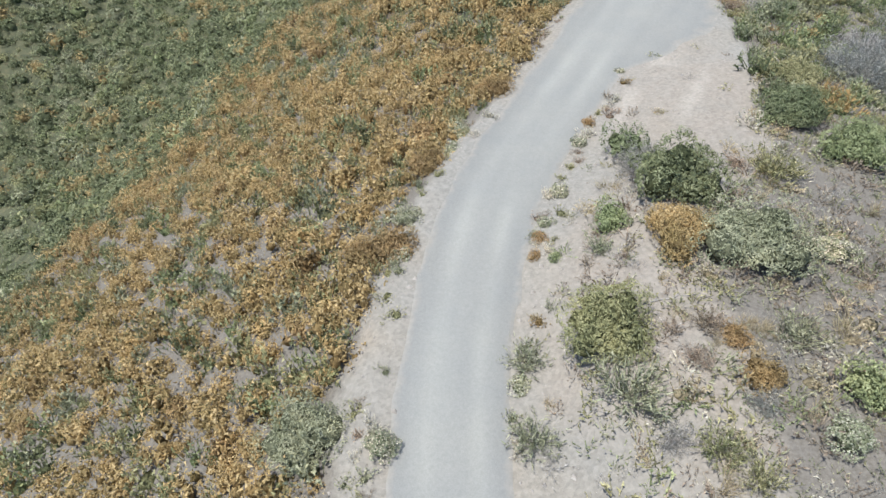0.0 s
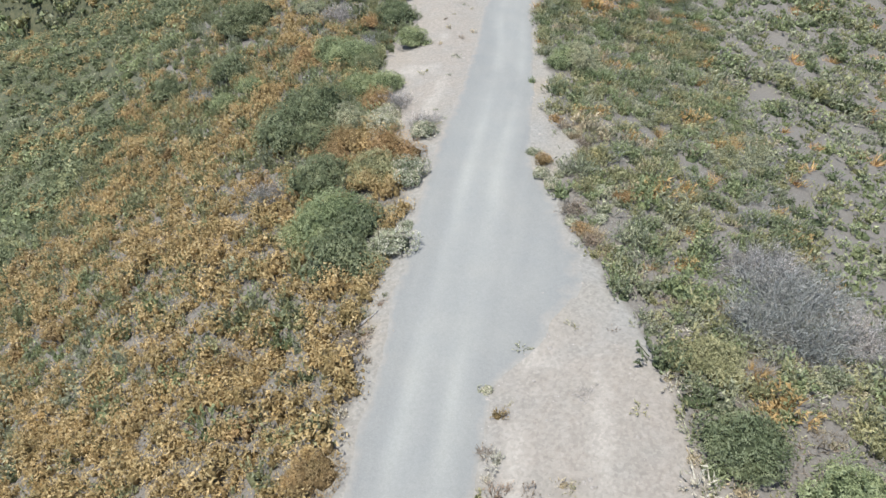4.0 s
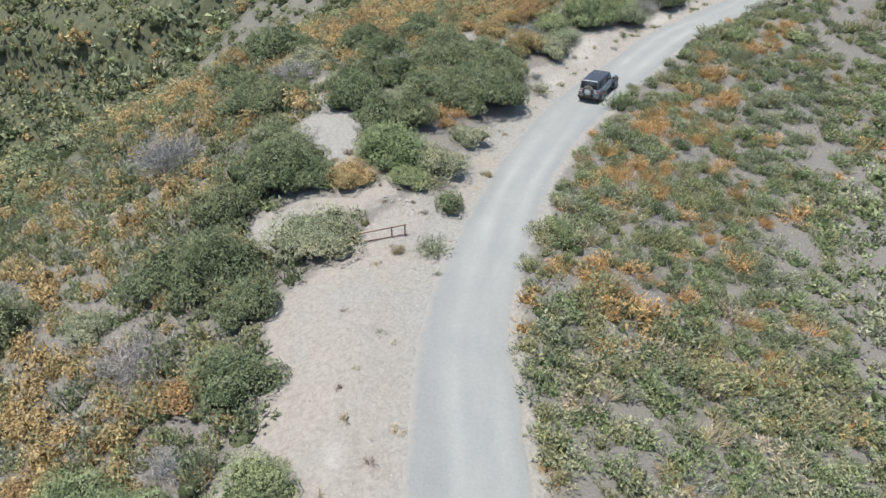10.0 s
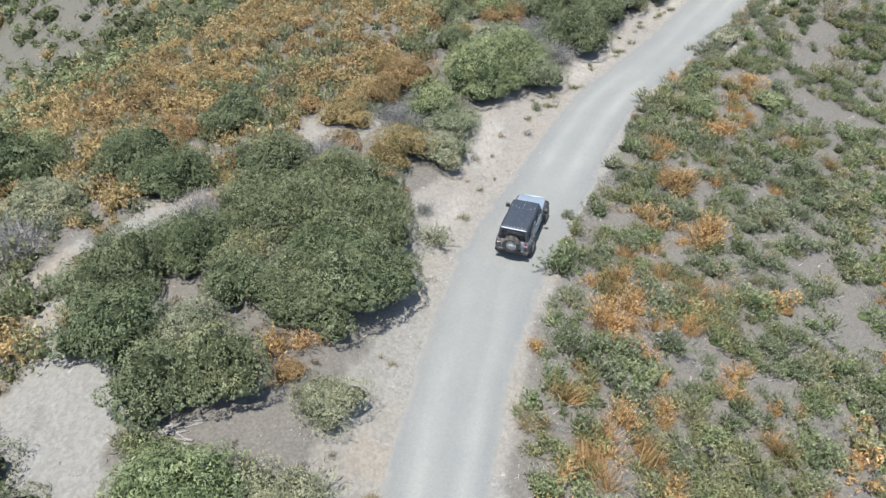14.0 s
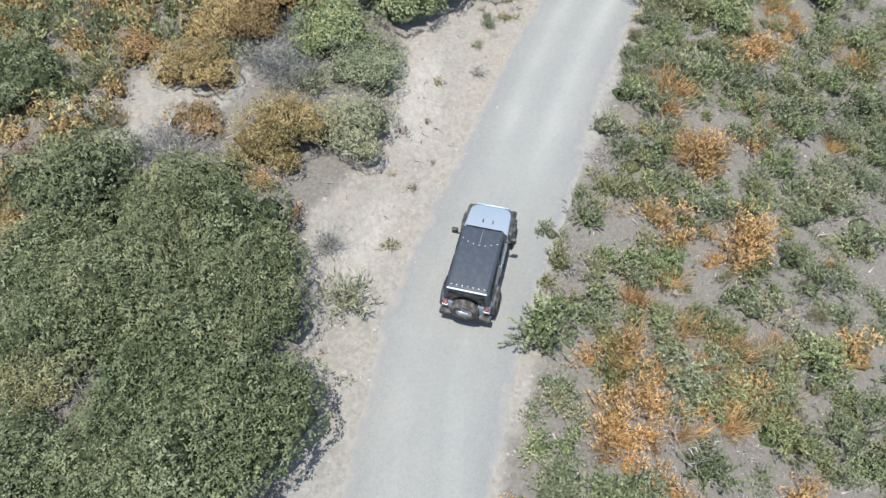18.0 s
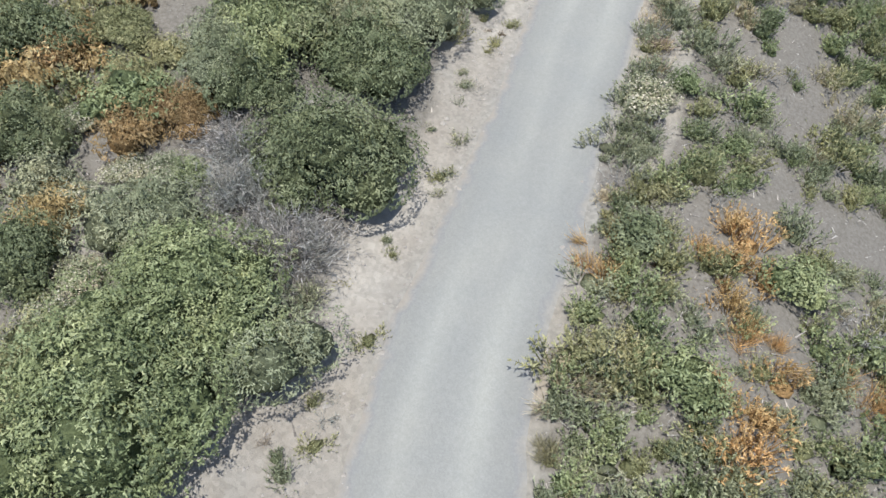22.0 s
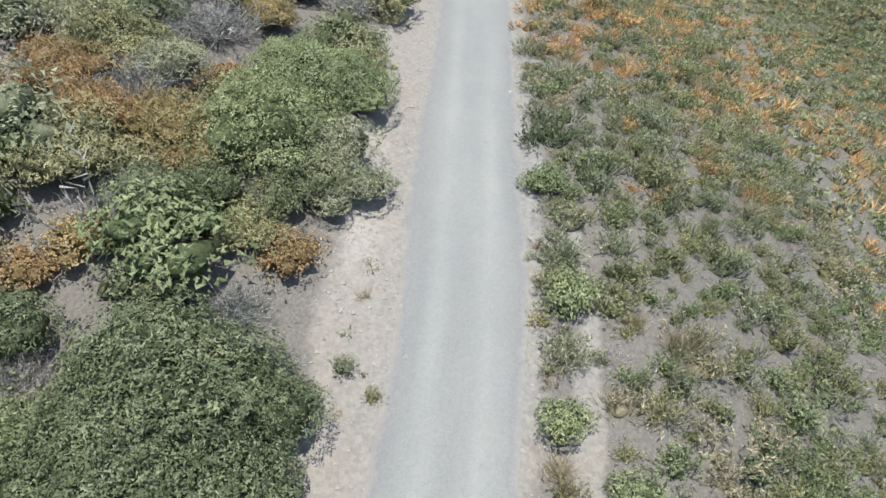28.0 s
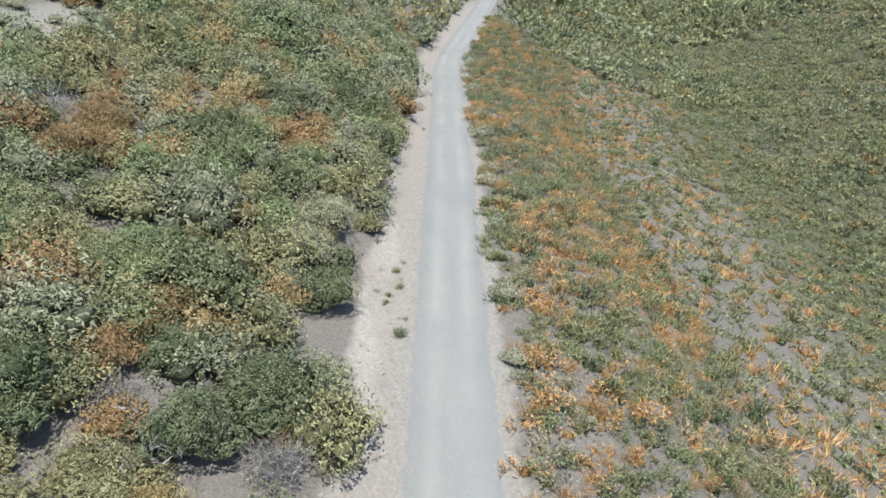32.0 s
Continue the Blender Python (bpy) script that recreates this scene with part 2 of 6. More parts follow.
TWIG = wood_like("brown_twigs", (0.09, 0.08, 0.06), (0.19, 0.165, 0.13))
DEADWOOD = wood_like("bleached_wood", (0.225, 0.210, 0.203), (0.390, 0.367, 0.345), 14.0)
RUSTY = wood_like("rusted_iron", (0.10, 0.05, 0.035), (0.20, 0.11, 0.08), 20.0)
STONE = wood_like("pale_stone", (0.225, 0.203, 0.180), (0.375, 0.345, 0.315), 3.0)

# soil: pale tan grit on the verges, grey-brown litter under the brush
SOIL, tree, bsdf = material("soil", 0.95)
where = node(tree, "TexCoord").outputs["Object"]
grit = ramp(tree, noise_at(tree, 5.5, 8.0, where, 0.7), ((0.25, (0.196, 0.184, 0.166)), (0.5, (0.245, 0.232, 0.210)), (0.78, (0.299, 0.285, 0.260))))
warm = ramp(tree, noise_at(tree, 0.22, 3.0, where), ((0.38, (0.98, 0.99, 1.0)), (0.58, (1.02, 0.99, 0.95)), (0.74, (1.09, 0.98, 0.86))))
verge = mix(tree, 1.0, grit, warm, "MULTIPLY")
tan = ramp(tree, noise_at(tree, 4.0, 8.0, where, 0.7), ((0.25, (0.208, 0.180, 0.152)), (0.5, (0.262, 0.232, 0.200)), (0.78, (0.318, 0.287, 0.251))))
verge = mix(tree, sums(tree, "MULTIPLY", attr(tree, "warm"), ramp(tree, noise_at(tree, 0.7, 4.0, where), ((0.3, (0.35, 0.35, 0.35)), (0.6, (1, 1, 1))))), verge, tan)
washed = sums(tree, "MULTIPLY", attr(tree, "pale"), ramp(tree, noise_at(tree, 2.2, 5.0, where, 0.7), ((0.3, (0.1, 0.1, 0.1)), (0.62, (0.65, 0.65, 0.65)))))
verge = mix(tree, washed, verge, (0.375, 0.345, 0.305))
clods = node(tree, "TexVoronoi", Scale=9.0)
tree.links.new(where, clods.inputs["Vector"])
verge = mix(tree, 1.0, verge, ramp(tree, clods.outputs["Color"], ((0.2, (0.9, 0.9, 0.9)), (0.5, (1, 1, 1)), (0.8, (1.09, 1.09, 1.09)))), "MULTIPLY")
litter = ramp(tree, noise_at(tree, 9.0, 8.0, where, 0.75), ((0.28, (0.090, 0.080, 0.067)), (0.5, (0.156, 0.142, 0.124)), (0.75, (0.239, 0.221, 0.198))))
edge = sums(tree, "ADD", attr(tree, "brush"), sums(tree, "MULTIPLY", sums(tree, "SUBTRACT", noise_at(tree, 1.1, 8.0, where, 0.7), 0.5), 2.4))
near = ramp(tree, edge, ((0.2, (0, 0, 0)), (0.8, (1, 1, 1))))
ground_colour = mix(tree, near, verge, litter)
# far slopes carry a cover of scrub, too small to tell apart
cover = ramp(tree, noise_at(tree, 0.8, 10.0, where, 0.82), ((0.32, (0.028, 0.033, 0.019)), (0.46, (0.06, 0.067, 0.036)), (0.56, (0.10, 0.10, 0.055)), (0.68, (0.15, 0.125, 0.07))))
ground_colour = mix(tree, attr(tree, "distant"), ground_colour, cover)
tree.links.new(ground_colour, bsdf.inputs["Base Color"])
bump(tree, bsdf, noise_at(tree, 14.0, 8.0, where, 0.7), 0.6, 0.06)

ROAD, tree, bsdf = material("graded_dirt", 0.92)
where = node(tree, "TexCoord").outputs["Object"]
dust = ramp(tree, noise_at(tree, 7.0, 9.0, where, 0.8), ((0.28, (0.212, 0.213, 0.204)), (0.5, (0.234, 0.236, 0.226)), (0.75, (0.258, 0.259, 0.248))))
pebble = node(tree, "TexVoronoi", Scale=30.0)
tree.links.new(where, pebble.inputs["Vector"])
dust = mix(tree, 1.0, dust, ramp(tree, pebble.outputs["Color"], ((0.2, (0.95, 0.95, 0.95)), (0.5, (1, 1, 1)), (0.8, (1.06, 1.06, 1.06)))), "MULTIPLY")
track = ramp(tree, attr(tree, "track"), ((0.0, (0.86, 0.86, 0.865)), (0.35, (0.97, 0.97, 0.97)), (0.6, (1.03, 1.03, 1.02)), (1.0, (1.16, 1.155, 1.13))))
worn = mix(tree, 1.0, dust, track, "MULTIPLY")
patches = ramp(tree, noise_at(tree, 0.5, 5.0, where), ((0.3, (0.95, 0.955, 0.96)), (0.7, (1.05, 1.035, 1.01))))
worn = mix(tree, 1.0, worn, patches, "MULTIPLY")
side = ramp(tree, noise_at(tree, 5.5, 8.0, where, 0.7), ((0.25, (0.196, 0.184, 0.166)), (0.5, (0.245, 0.232, 0.210)), (0.78, (0.299, 0.285, 0.260))))
loose_grit = ramp(tree, noise_at(tree, 12.0, 6.0, where, 0.8), ((0.3, (0.135, 0.136, 0.142)), (0.5, (0.185, 0.185, 0.188)), (0.7, (0.26, 0.258, 0.252))))
side = mix(tree, attr(tree, "warm"), side, ramp(tree, noise_at(tree, 4.0, 8.0, where, 0.7), ((0.25, (0.208, 0.180, 0.152)), (0.5, (0.262, 0.232, 0.200)), (0.78, (0.318, 0.287, 0.251)))))
worn = mix(tree, 1.0, worn, ramp(tree, attr(tree, "streak"), ((0.0, (0.93, 0.93, 0.935)), (0.5, (1, 1, 1)), (1.0, (1.06, 1.06, 1.05)))), "MULTIPLY")
rim = sums(tree, "ADD", attr(tree, "rim"), sums(tree, "MULTIPLY", sums(tree, "SUBTRACT", noise_at(tree, 1.6, 8.0, where, 0.68), 0.5), 1.7))
shoulder = sums(tree, "MULTIPLY", ramp(tree, rim, ((0.2, (0, 0, 0)), (0.5, (1, 1, 1)))), attr(tree, "grit"))
worn = mix(tree, shoulder, worn, loose_grit)
tree.links.new(mix(tree, ramp(tree, rim, ((0.42, (0, 0, 0)), (0.95, (1, 1, 1)))), worn, side), bsdf.inputs["Base Color"])
bump(tree, bsdf, sums(tree, "ADD", noise_at(tree, 18.0, 8.0, where, 0.75), sums(tree, "MULTIPLY", pebble.outputs["Distance"], 0.3)), 0.3, 0.025)


# ---- ground and road ----
def mesh_of(name, verts, faces, mats, index=None, smooth=False, attrs=None):
    """A mesh from arrays: points and faces of one size."""
    me = bpy.data.meshes.new(name)
    verts, faces = np.ascontiguousarray(verts, np.float32), np.ascontiguousarray(faces, np.int32)
    n, k = faces.shape
    me.vertices.add(len(verts))
    me.vertices.foreach_set("co", verts.ravel())
    me.loops.add(n * k)
    me.loops.foreach_set("vertex_index", faces.ravel())
    me.polygons.add(n)
    me.polygons.foreach_set("loop_start", np.arange(n, dtype=np.int32) * k)
    for m in mats:
        me.materials.append(m)
    if index is not None:
        me.polygons.foreach_set("material_index", np.ascontiguousarray(index, np.int32))
    me.polygons.foreach_set("use_smooth", np.full(n, smooth))
    for key, values in (attrs or {}).items():
        me.attributes.new(key, "FLOAT", "POINT").data.foreach_set("value", np.ascontiguousarray(values, np.float32))
    me.update(calc_edges=True)
    return me


def sheet(rows, cols):
    i = np.arange(rows * cols).reshape(rows, cols)
    return np.stack([i[:-1, :-1], i[1:, :-1], i[1:, 1:], i[:-1, 1:]], -1).reshape(-1, 4)


# where the brush begins, metres from the road's middle, to the left and right
BRUSH = np.array([(-30, 3.2, 3.4), (0, 3.3, 3.4), (10, 3.4, 4.2), (16, 3.2, 9.0), (21, 2.7, 9.8), (27, 2.9, 8.6), (32, 3.6, 7.0), (36, 3.7, 5.0), (40, 3.6, 3.6), (44.3, 5.6, 4.9), (47.6, 6.1, 3.2), (50, 6.5, 2.8), (53, 9.0, 2.5), (58, 9.2, 2.1),
                  (63, 8.2, 2.0), (68, 9.1, 2.1), (72, 7.2, 1.8), (75, 6.4, 2.0), (79, 3.9, 2.0), (84, 4.4, 2.0), (89, 3.3, 2.0), (94, 3.8, 2.4), (97, 5.6, 2.5), (100, 5.2, 2.1), (103, 5.6, 2.6), (106, 6.3, 2.4), (111, 4.1, 2.7), (114, 4.1, 2.2),
                  (125, 4.0, 2.2), (135, 4.4, 2.4), (146, 3.7, 2.5), (149, 3.9, 3.2), (152, 4.3, 2.1), (160, 4.4, 2.2), (240, 3.9, 2.3)])
# bare patches: s, d, reach along, reach across
BARE = [(80.4, 11.4, 1.5, 0.9), (82.2, 15.2, 1.5, 0.9), (83.8, 14.7, 1.5, 0.9), (86.0, 16.2, 1.5, 0.9), (88.8, 18.3, 1.5, 0.9), (78.0, 9.5, 3.2, 3.6), (82.0, 12.5, 3.2, 1.6), (86.0, 13.5, 2.5, 1.6), (91.0, 15.0, 3.0, 2.2), (100.0, 12.5, 3.5, 2.2), (73.0, 11.0, 2.0, 2.5), (116.5, 7.6, 2.2, 2.2), (113.0, 9.5, 2.5, 1.6), (4.0, -6.0, 6.5, 3.0), (14.0, -6.0, 8.0, 3.2),
        (24.0, -5.0, 7.0, 2.6), (54.0, 6.0, 8.0, 2.6), (50.0, 14.5, 1.6, 1.2), (128.0, -3.65, 10.0, 0.42), (188.0, 33.0, 9.0, 6.0)]

# warm tan soil, and pale washed soil: s, d, reach along, reach across
WARM = [(23.0, -6.2, 9.0, 4.2), (57.0, 6.5, 17.0, 5.0), (74.0, 7.0, 6.0, 4.0), (8.0, -7.0, 9.0, 5.0)]
PALE_SOIL = [(28.5, -3.4, 0.9, 1.9), (23.3, -3.2, 2.2, 0.5), (54.4, 6.6, 1.2, 1.9), (61.0, 5.2, 1.6, 0.5), (48.2, 4.5, 2.6, 0.6), (51.5, 4.2, 3.0, 0.4), (43.4, 5.0, 1.4, 1.0), (102.4, 4.2, 2.2, 1.0), (104.4, 4.6, 1.2, 0.9),
             (113.6, 3.2, 2.6, 0.9), (116.0, 2.9, 2.5, 0.6), (126.0, 3.0, 4.0, 0.7), (138.8, 3.6, 5.0, 0.9), (158.0, 4.0, 6.0, 1.2), (167.0, 3.6, 5.0, 0.9), (97.0, 3.6, 2.4, 0.8), (25.5, -6.0, 4.0, 0.5)]


def bare(s, d):
    """1 on open soil, 0 inside the brush."""
    s, d = np.asarray(s, float), np.asarray(d, float)
    edge_l, edge_r = np.interp(s, BRUSH[:, 0], BRUSH[:, 1]), np.interp(s, BRUSH[:, 0], BRUSH[:, 2])
    wob = 0.9 * rough(s, d * 0 + 7.3, 3.0, 31)
    out = 1 - step01(np.where(d > 0, d - edge_l, -d - edge_r) + wob, -0.3, 0.5)
    for ps, pd, rs, rd in BARE:
        r = np.sqrt(((s - ps) / rs) ** 2 + ((d - pd) / rd) ** 2) + 0.22 * rough(s, d, 1.6, 41)
        out = np.maximum(out, 1 - step01(r, 0.8, 1.1))
    return out


def thin(s, d):
    """1 on the sparsely grown far slope, 0 elsewhere."""
    return 1 - step01(np.hypot((np.asarray(s, float) - 126) / 20, (np.asarray(d, float) - 68) / 17), 0.7, 1.1)


near_s = np.arange(-16, 236, 0.65)
far_s = 0.6 * 1.2 ** np.arange(1, 38)
S = np.r_[-16 - np.cumsum(far_s)[::-1], near_s, 236 + np.cumsum(far_s)]
near_d = np.arange(0.3, 10.01, 0.3)
far_d = 10 + np.cumsum(0.3 * 1.075 ** np.arange(1, 80))
D = np.r_[-far_d[::-1], -near_d[::-1], 0, near_d, far_d]
gs, gd = np.meshgrid(S, D, indexing="ij")
points = land(gs, gd)
width_l, width_r = np.interp(gs, WIDE[:, 0], WIDE[:, 1]), np.interp(gs, WIDE[:, 0], WIDE[:, 2])
inside = 1 - step01(np.where(gd > 0, gd / width_l, -gd / width_r), 0.72, 0.95)
points[..., 2] -= 0.06 * inside
warm_at = np.zeros(gs.shape)
for ps, pd, rs, rd in WARM:
    warm_at = np.maximum(warm_at, 1 - step01(np.hypot((gs - ps) / rs, (gd - pd) / rd) + 0.25 * rough(gs, gd, 2.0, 43), 0.6, 1.1))
warm_at = np.maximum(warm_at, 0.75 * step01(gs, 92, 98) * step01(gd, 1.8, 2.6) * (1 - step01(gd, 6, 8)))
pale_at = np.zeros(gs.shape)
for ps, pd, rs, rd in PALE_SOIL:
    pale_at = np.maximum(pale_at, 1 - step01(np.hypot((gs - ps) / rs, (gd - pd) / rd) + 0.35 * rough(gs, gd, 0.9, 44), 0.3, 1.1))
ground = new("ground", mesh_of("ground", points.reshape(-1, 3), sheet(len(S), len(D)), [SOIL], smooth=True,
                               attrs={"warm": warm_at.ravel(), "pale": pale_at.ravel(), "brush": 1 - bare(gs, gd).ravel(), "distant": ((step01(np.abs(gd), 30, 42) + step01(np.maximum(gs - 275, -20 - gs), 0, 60)).clip(0, 1) * (1 - 0.8 * thin(gs, gd))).ravel()}))
tagged(ground, "pale tan gravelly soil ridge sloping into brushy valleys", "ground", kind="structure")

rs_ = np.arange(-60, 290, 0.4)
ru = np.linspace(-1, 1, 35)
gs, gu = np.meshgrid(rs_, ru, indexing="ij")
jag = 1 + 0.10 * rough(gs, np.sign(gu) * 5.0, 2.2, 51) + 0.05 * rough(gs, np.sign(gu) * 5.0, 0.6, 52)
half = np.where(gu > 0, np.interp(gs, WIDE[:, 0], WIDE[:, 1]), np.interp(gs, WIDE[:, 0], WIDE[:, 2])) * jag
gd = gu * half * 1.12
points = land(gs, gd)
a = np.abs(gu)
ruts = np.exp(-((np.abs(gd - 0.1 * rough(gs, gs * 0, 9.0, 61)) - 0.8) / 0.38) ** 2)
points[..., 2] += 0.02 + 0.03 * (1 - a**2) - 0.022 * ruts - 0.10 * step01(a, 0.86, 1.0)
road = new("road", mesh_of("road", points.reshape(-1, 3), sheet(len(rs_), len(ru)), [ROAD], smooth=True,
                           attrs={"track": (0.55 * ruts * (0.6 + 1.1 * rough(gs, gd, 4.0, 62)).clip(0, 1.3) + 0.3 * (1 - a)).ravel(), "rim": step01(a, 0.62, 0.98).ravel(), "warm": (0.6 * step01(gs, 92, 98) * (gu > 0) + 0.6 * (1 - step01(np.abs(gs - 57), 12, 18)) * (gu > 0)).ravel(), "grit": (0.12 + 0.6 * step01(gs, 88, 98)).ravel(), "streak": (0.5 + 0.5 * rough(gs * 0.09, gd, 0.45, 63)).ravel()}))
tagged(road, "pale grey graded dirt road with faint wheel tracks", "road", kind="structure")


# ---- the off-road car ----
def part(name, bm, material_, parent, label=""):
    me = bpy.data.meshes.new(name)
    bm.to_mesh(me)
    bm.free()
    me.materials.append(material_)
    ob = new(name, me)
    ob.parent = parent
    return tagged(ob, label) if label else ob


def thing(name, label, category, m, group=""):
    ob = new(name)
    ob.matrix_basis = m
    return tagged(ob, label, category, group)


def loft(bottom, top, bevel=0.0, segments=2):
    """A closed body between two outlines of equal count, rounded at its edges."""
    bm = bmesh.new()
    lo, hi = [bm.verts.new(p) for p in bottom], [bm.verts.new(p) for p in top]
    n = len(lo)
    bm.faces.new(lo[::-1])
    bm.faces.new(hi)
    for i in range(n):
        bm.faces.new((lo[i], lo[(i + 1) % n], hi[(i + 1) % n], hi[i]))
    bmesh.ops.recalc_face_normals(bm, faces=bm.faces)
    if bevel:
        bmesh.ops.bevel(bm, geom=bm.edges[:], offset=bevel, segments=segments, affect="EDGES", profile=0.5)
    for f in bm.faces:
        f.smooth = True
    return bm


def box(x0, x1, y0, y1, z0, z1, bevel=0.02, inset=0.0):
    base = [(x0, y0, z0), (x1, y0, z0), (x1, y1, z0), (x0, y1, z0)]
    i = inset
    return loft(base, [(x0 + i, y0 + i, z1), (x1 - i, y0 + i, z1), (x1 - i, y1 - i, z1), (x0 + i, y1 - i, z1)], bevel)


def ring(profile, steps=28):
    """Turned about the y axis: profile of (radius, y)."""
    bm = bmesh.new()
    rings = []
    for k in range(steps):
        a = 2 * math.pi * k / steps
        rings.append([bm.verts.new((r * math.cos(a), y, r * math.sin(a))) for r, y in profile])
    for k in range(steps):
        p, q = rings[k], rings[(k + 1) % steps]
        for i in range(len(profile) - 1):
            bm.faces.new((p[i], p[i + 1], q[i + 1], q[i]))
    bmesh.ops.recalc_face_normals(bm, faces=bm.faces)
    for f in bm.faces:
        f.smooth = True
    return bm


def moved(bm, m):
    bm.transform(m)
    return bm


def paint(name, colour, rough_, metal=0.0, dusty=0.25):
    m, tree, bsdf = material(name, rough_, metal)
    where = node(tree, "TexCoord").outputs["Object"]
    d = ramp(tree, noise_at(tree, 6.0, 6.0, where), ((0.45, (0, 0, 0)), (0.8, (dusty, dusty, dusty))))
    tree.links.new(mix(tree, d, colour, (0.42, 0.39, 0.35)), bsdf.inputs["Base Color"])
    return m


SILVER = paint("silver_blue_paint", (0.30, 0.36, 0.42), 0.3, 0.3)
FABRIC = paint("black_canvas", (0.034, 0.043, 0.058), 0.5, 0.0, 0.08)
BLACK = paint("black_plastic", (0.025, 0.025, 0.027), 0.6, 0.0, 0.35)
TYRE = paint("dusty_rubber", (0.045, 0.041, 0.037), 0.9, 0.0, 0.6)

ALLOY = paint("alloy", (0.55, 0.56, 0.57), 0.35, 0.7, 0.3)
TINT = paint("tinted_window", (0.012, 0.013, 0.015), 0.12, 0.0, 0.08)
REDLAMP = paint("red_lamp", (0.17, 0.025, 0.025), 0.3)
PALE = paint("white_trim", (0.58, 0.58, 0.58), 0.4)

TYRE_SHAPE = [(0.24, -0.11), (0.34, -0.13), (0.39, -0.12), (0.41, -0.09), (0.41, 0.09), (0.39, 0.12), (0.34, 0.13), (0.24, 0.11)]


def wheel(name, parent, at, turn=0.0):
    place = pose(*at, 0, 0, turn)
    tyre = part("tyre", moved(ring(TYRE_SHAPE), place), TYRE, None, "dusty black off-road tyre")
    w = new(name)
    w.parent = parent
    tyre.parent = w
    # knobs of the tread
    bm = bmesh.new()
    for k in range(34):
        for side in (-1, 1):
            b = box(-0.03, 0.03, side * 0.085 - 0.03, side * 0.085 + 0.03, 0.40, 0.417, 0.0)
            b.transform(pose(0, 0, 0, 0, 360 * (k + 0.25 * side) / 34, 0))
            tmp = bpy.data.meshes.new("tmp")
            b.to_mesh(tmp)
            b.free()
            bm.from_mesh(tmp)
            bpy.data.meshes.remove(tmp)
    tagged(part("tread", moved(bm, place), TYRE, w), kind="stuff")
    part("rim", moved(ring([(0.0, 0.07), (0.07, 0.085), (0.09, 0.05), (0.20, 0.05), (0.245, 0.115), (0.25, 0.10), (0.25, -0.10)]), place), ALLOY, w, "silver alloy rim")
    for k in range(5):
        spoke = box(0.05, 0.22, -0.03, 0.03, -0.02, 0.02, 0.008)
        spoke.transform(place @ pose(0, 0.075, 0) @ pose(0, 0, 0, 0, 72 * k, 0) @ pose(0, 0, 0, 90, 0, 0))
        part("spoke", spoke, ALLOY, w)
    return w


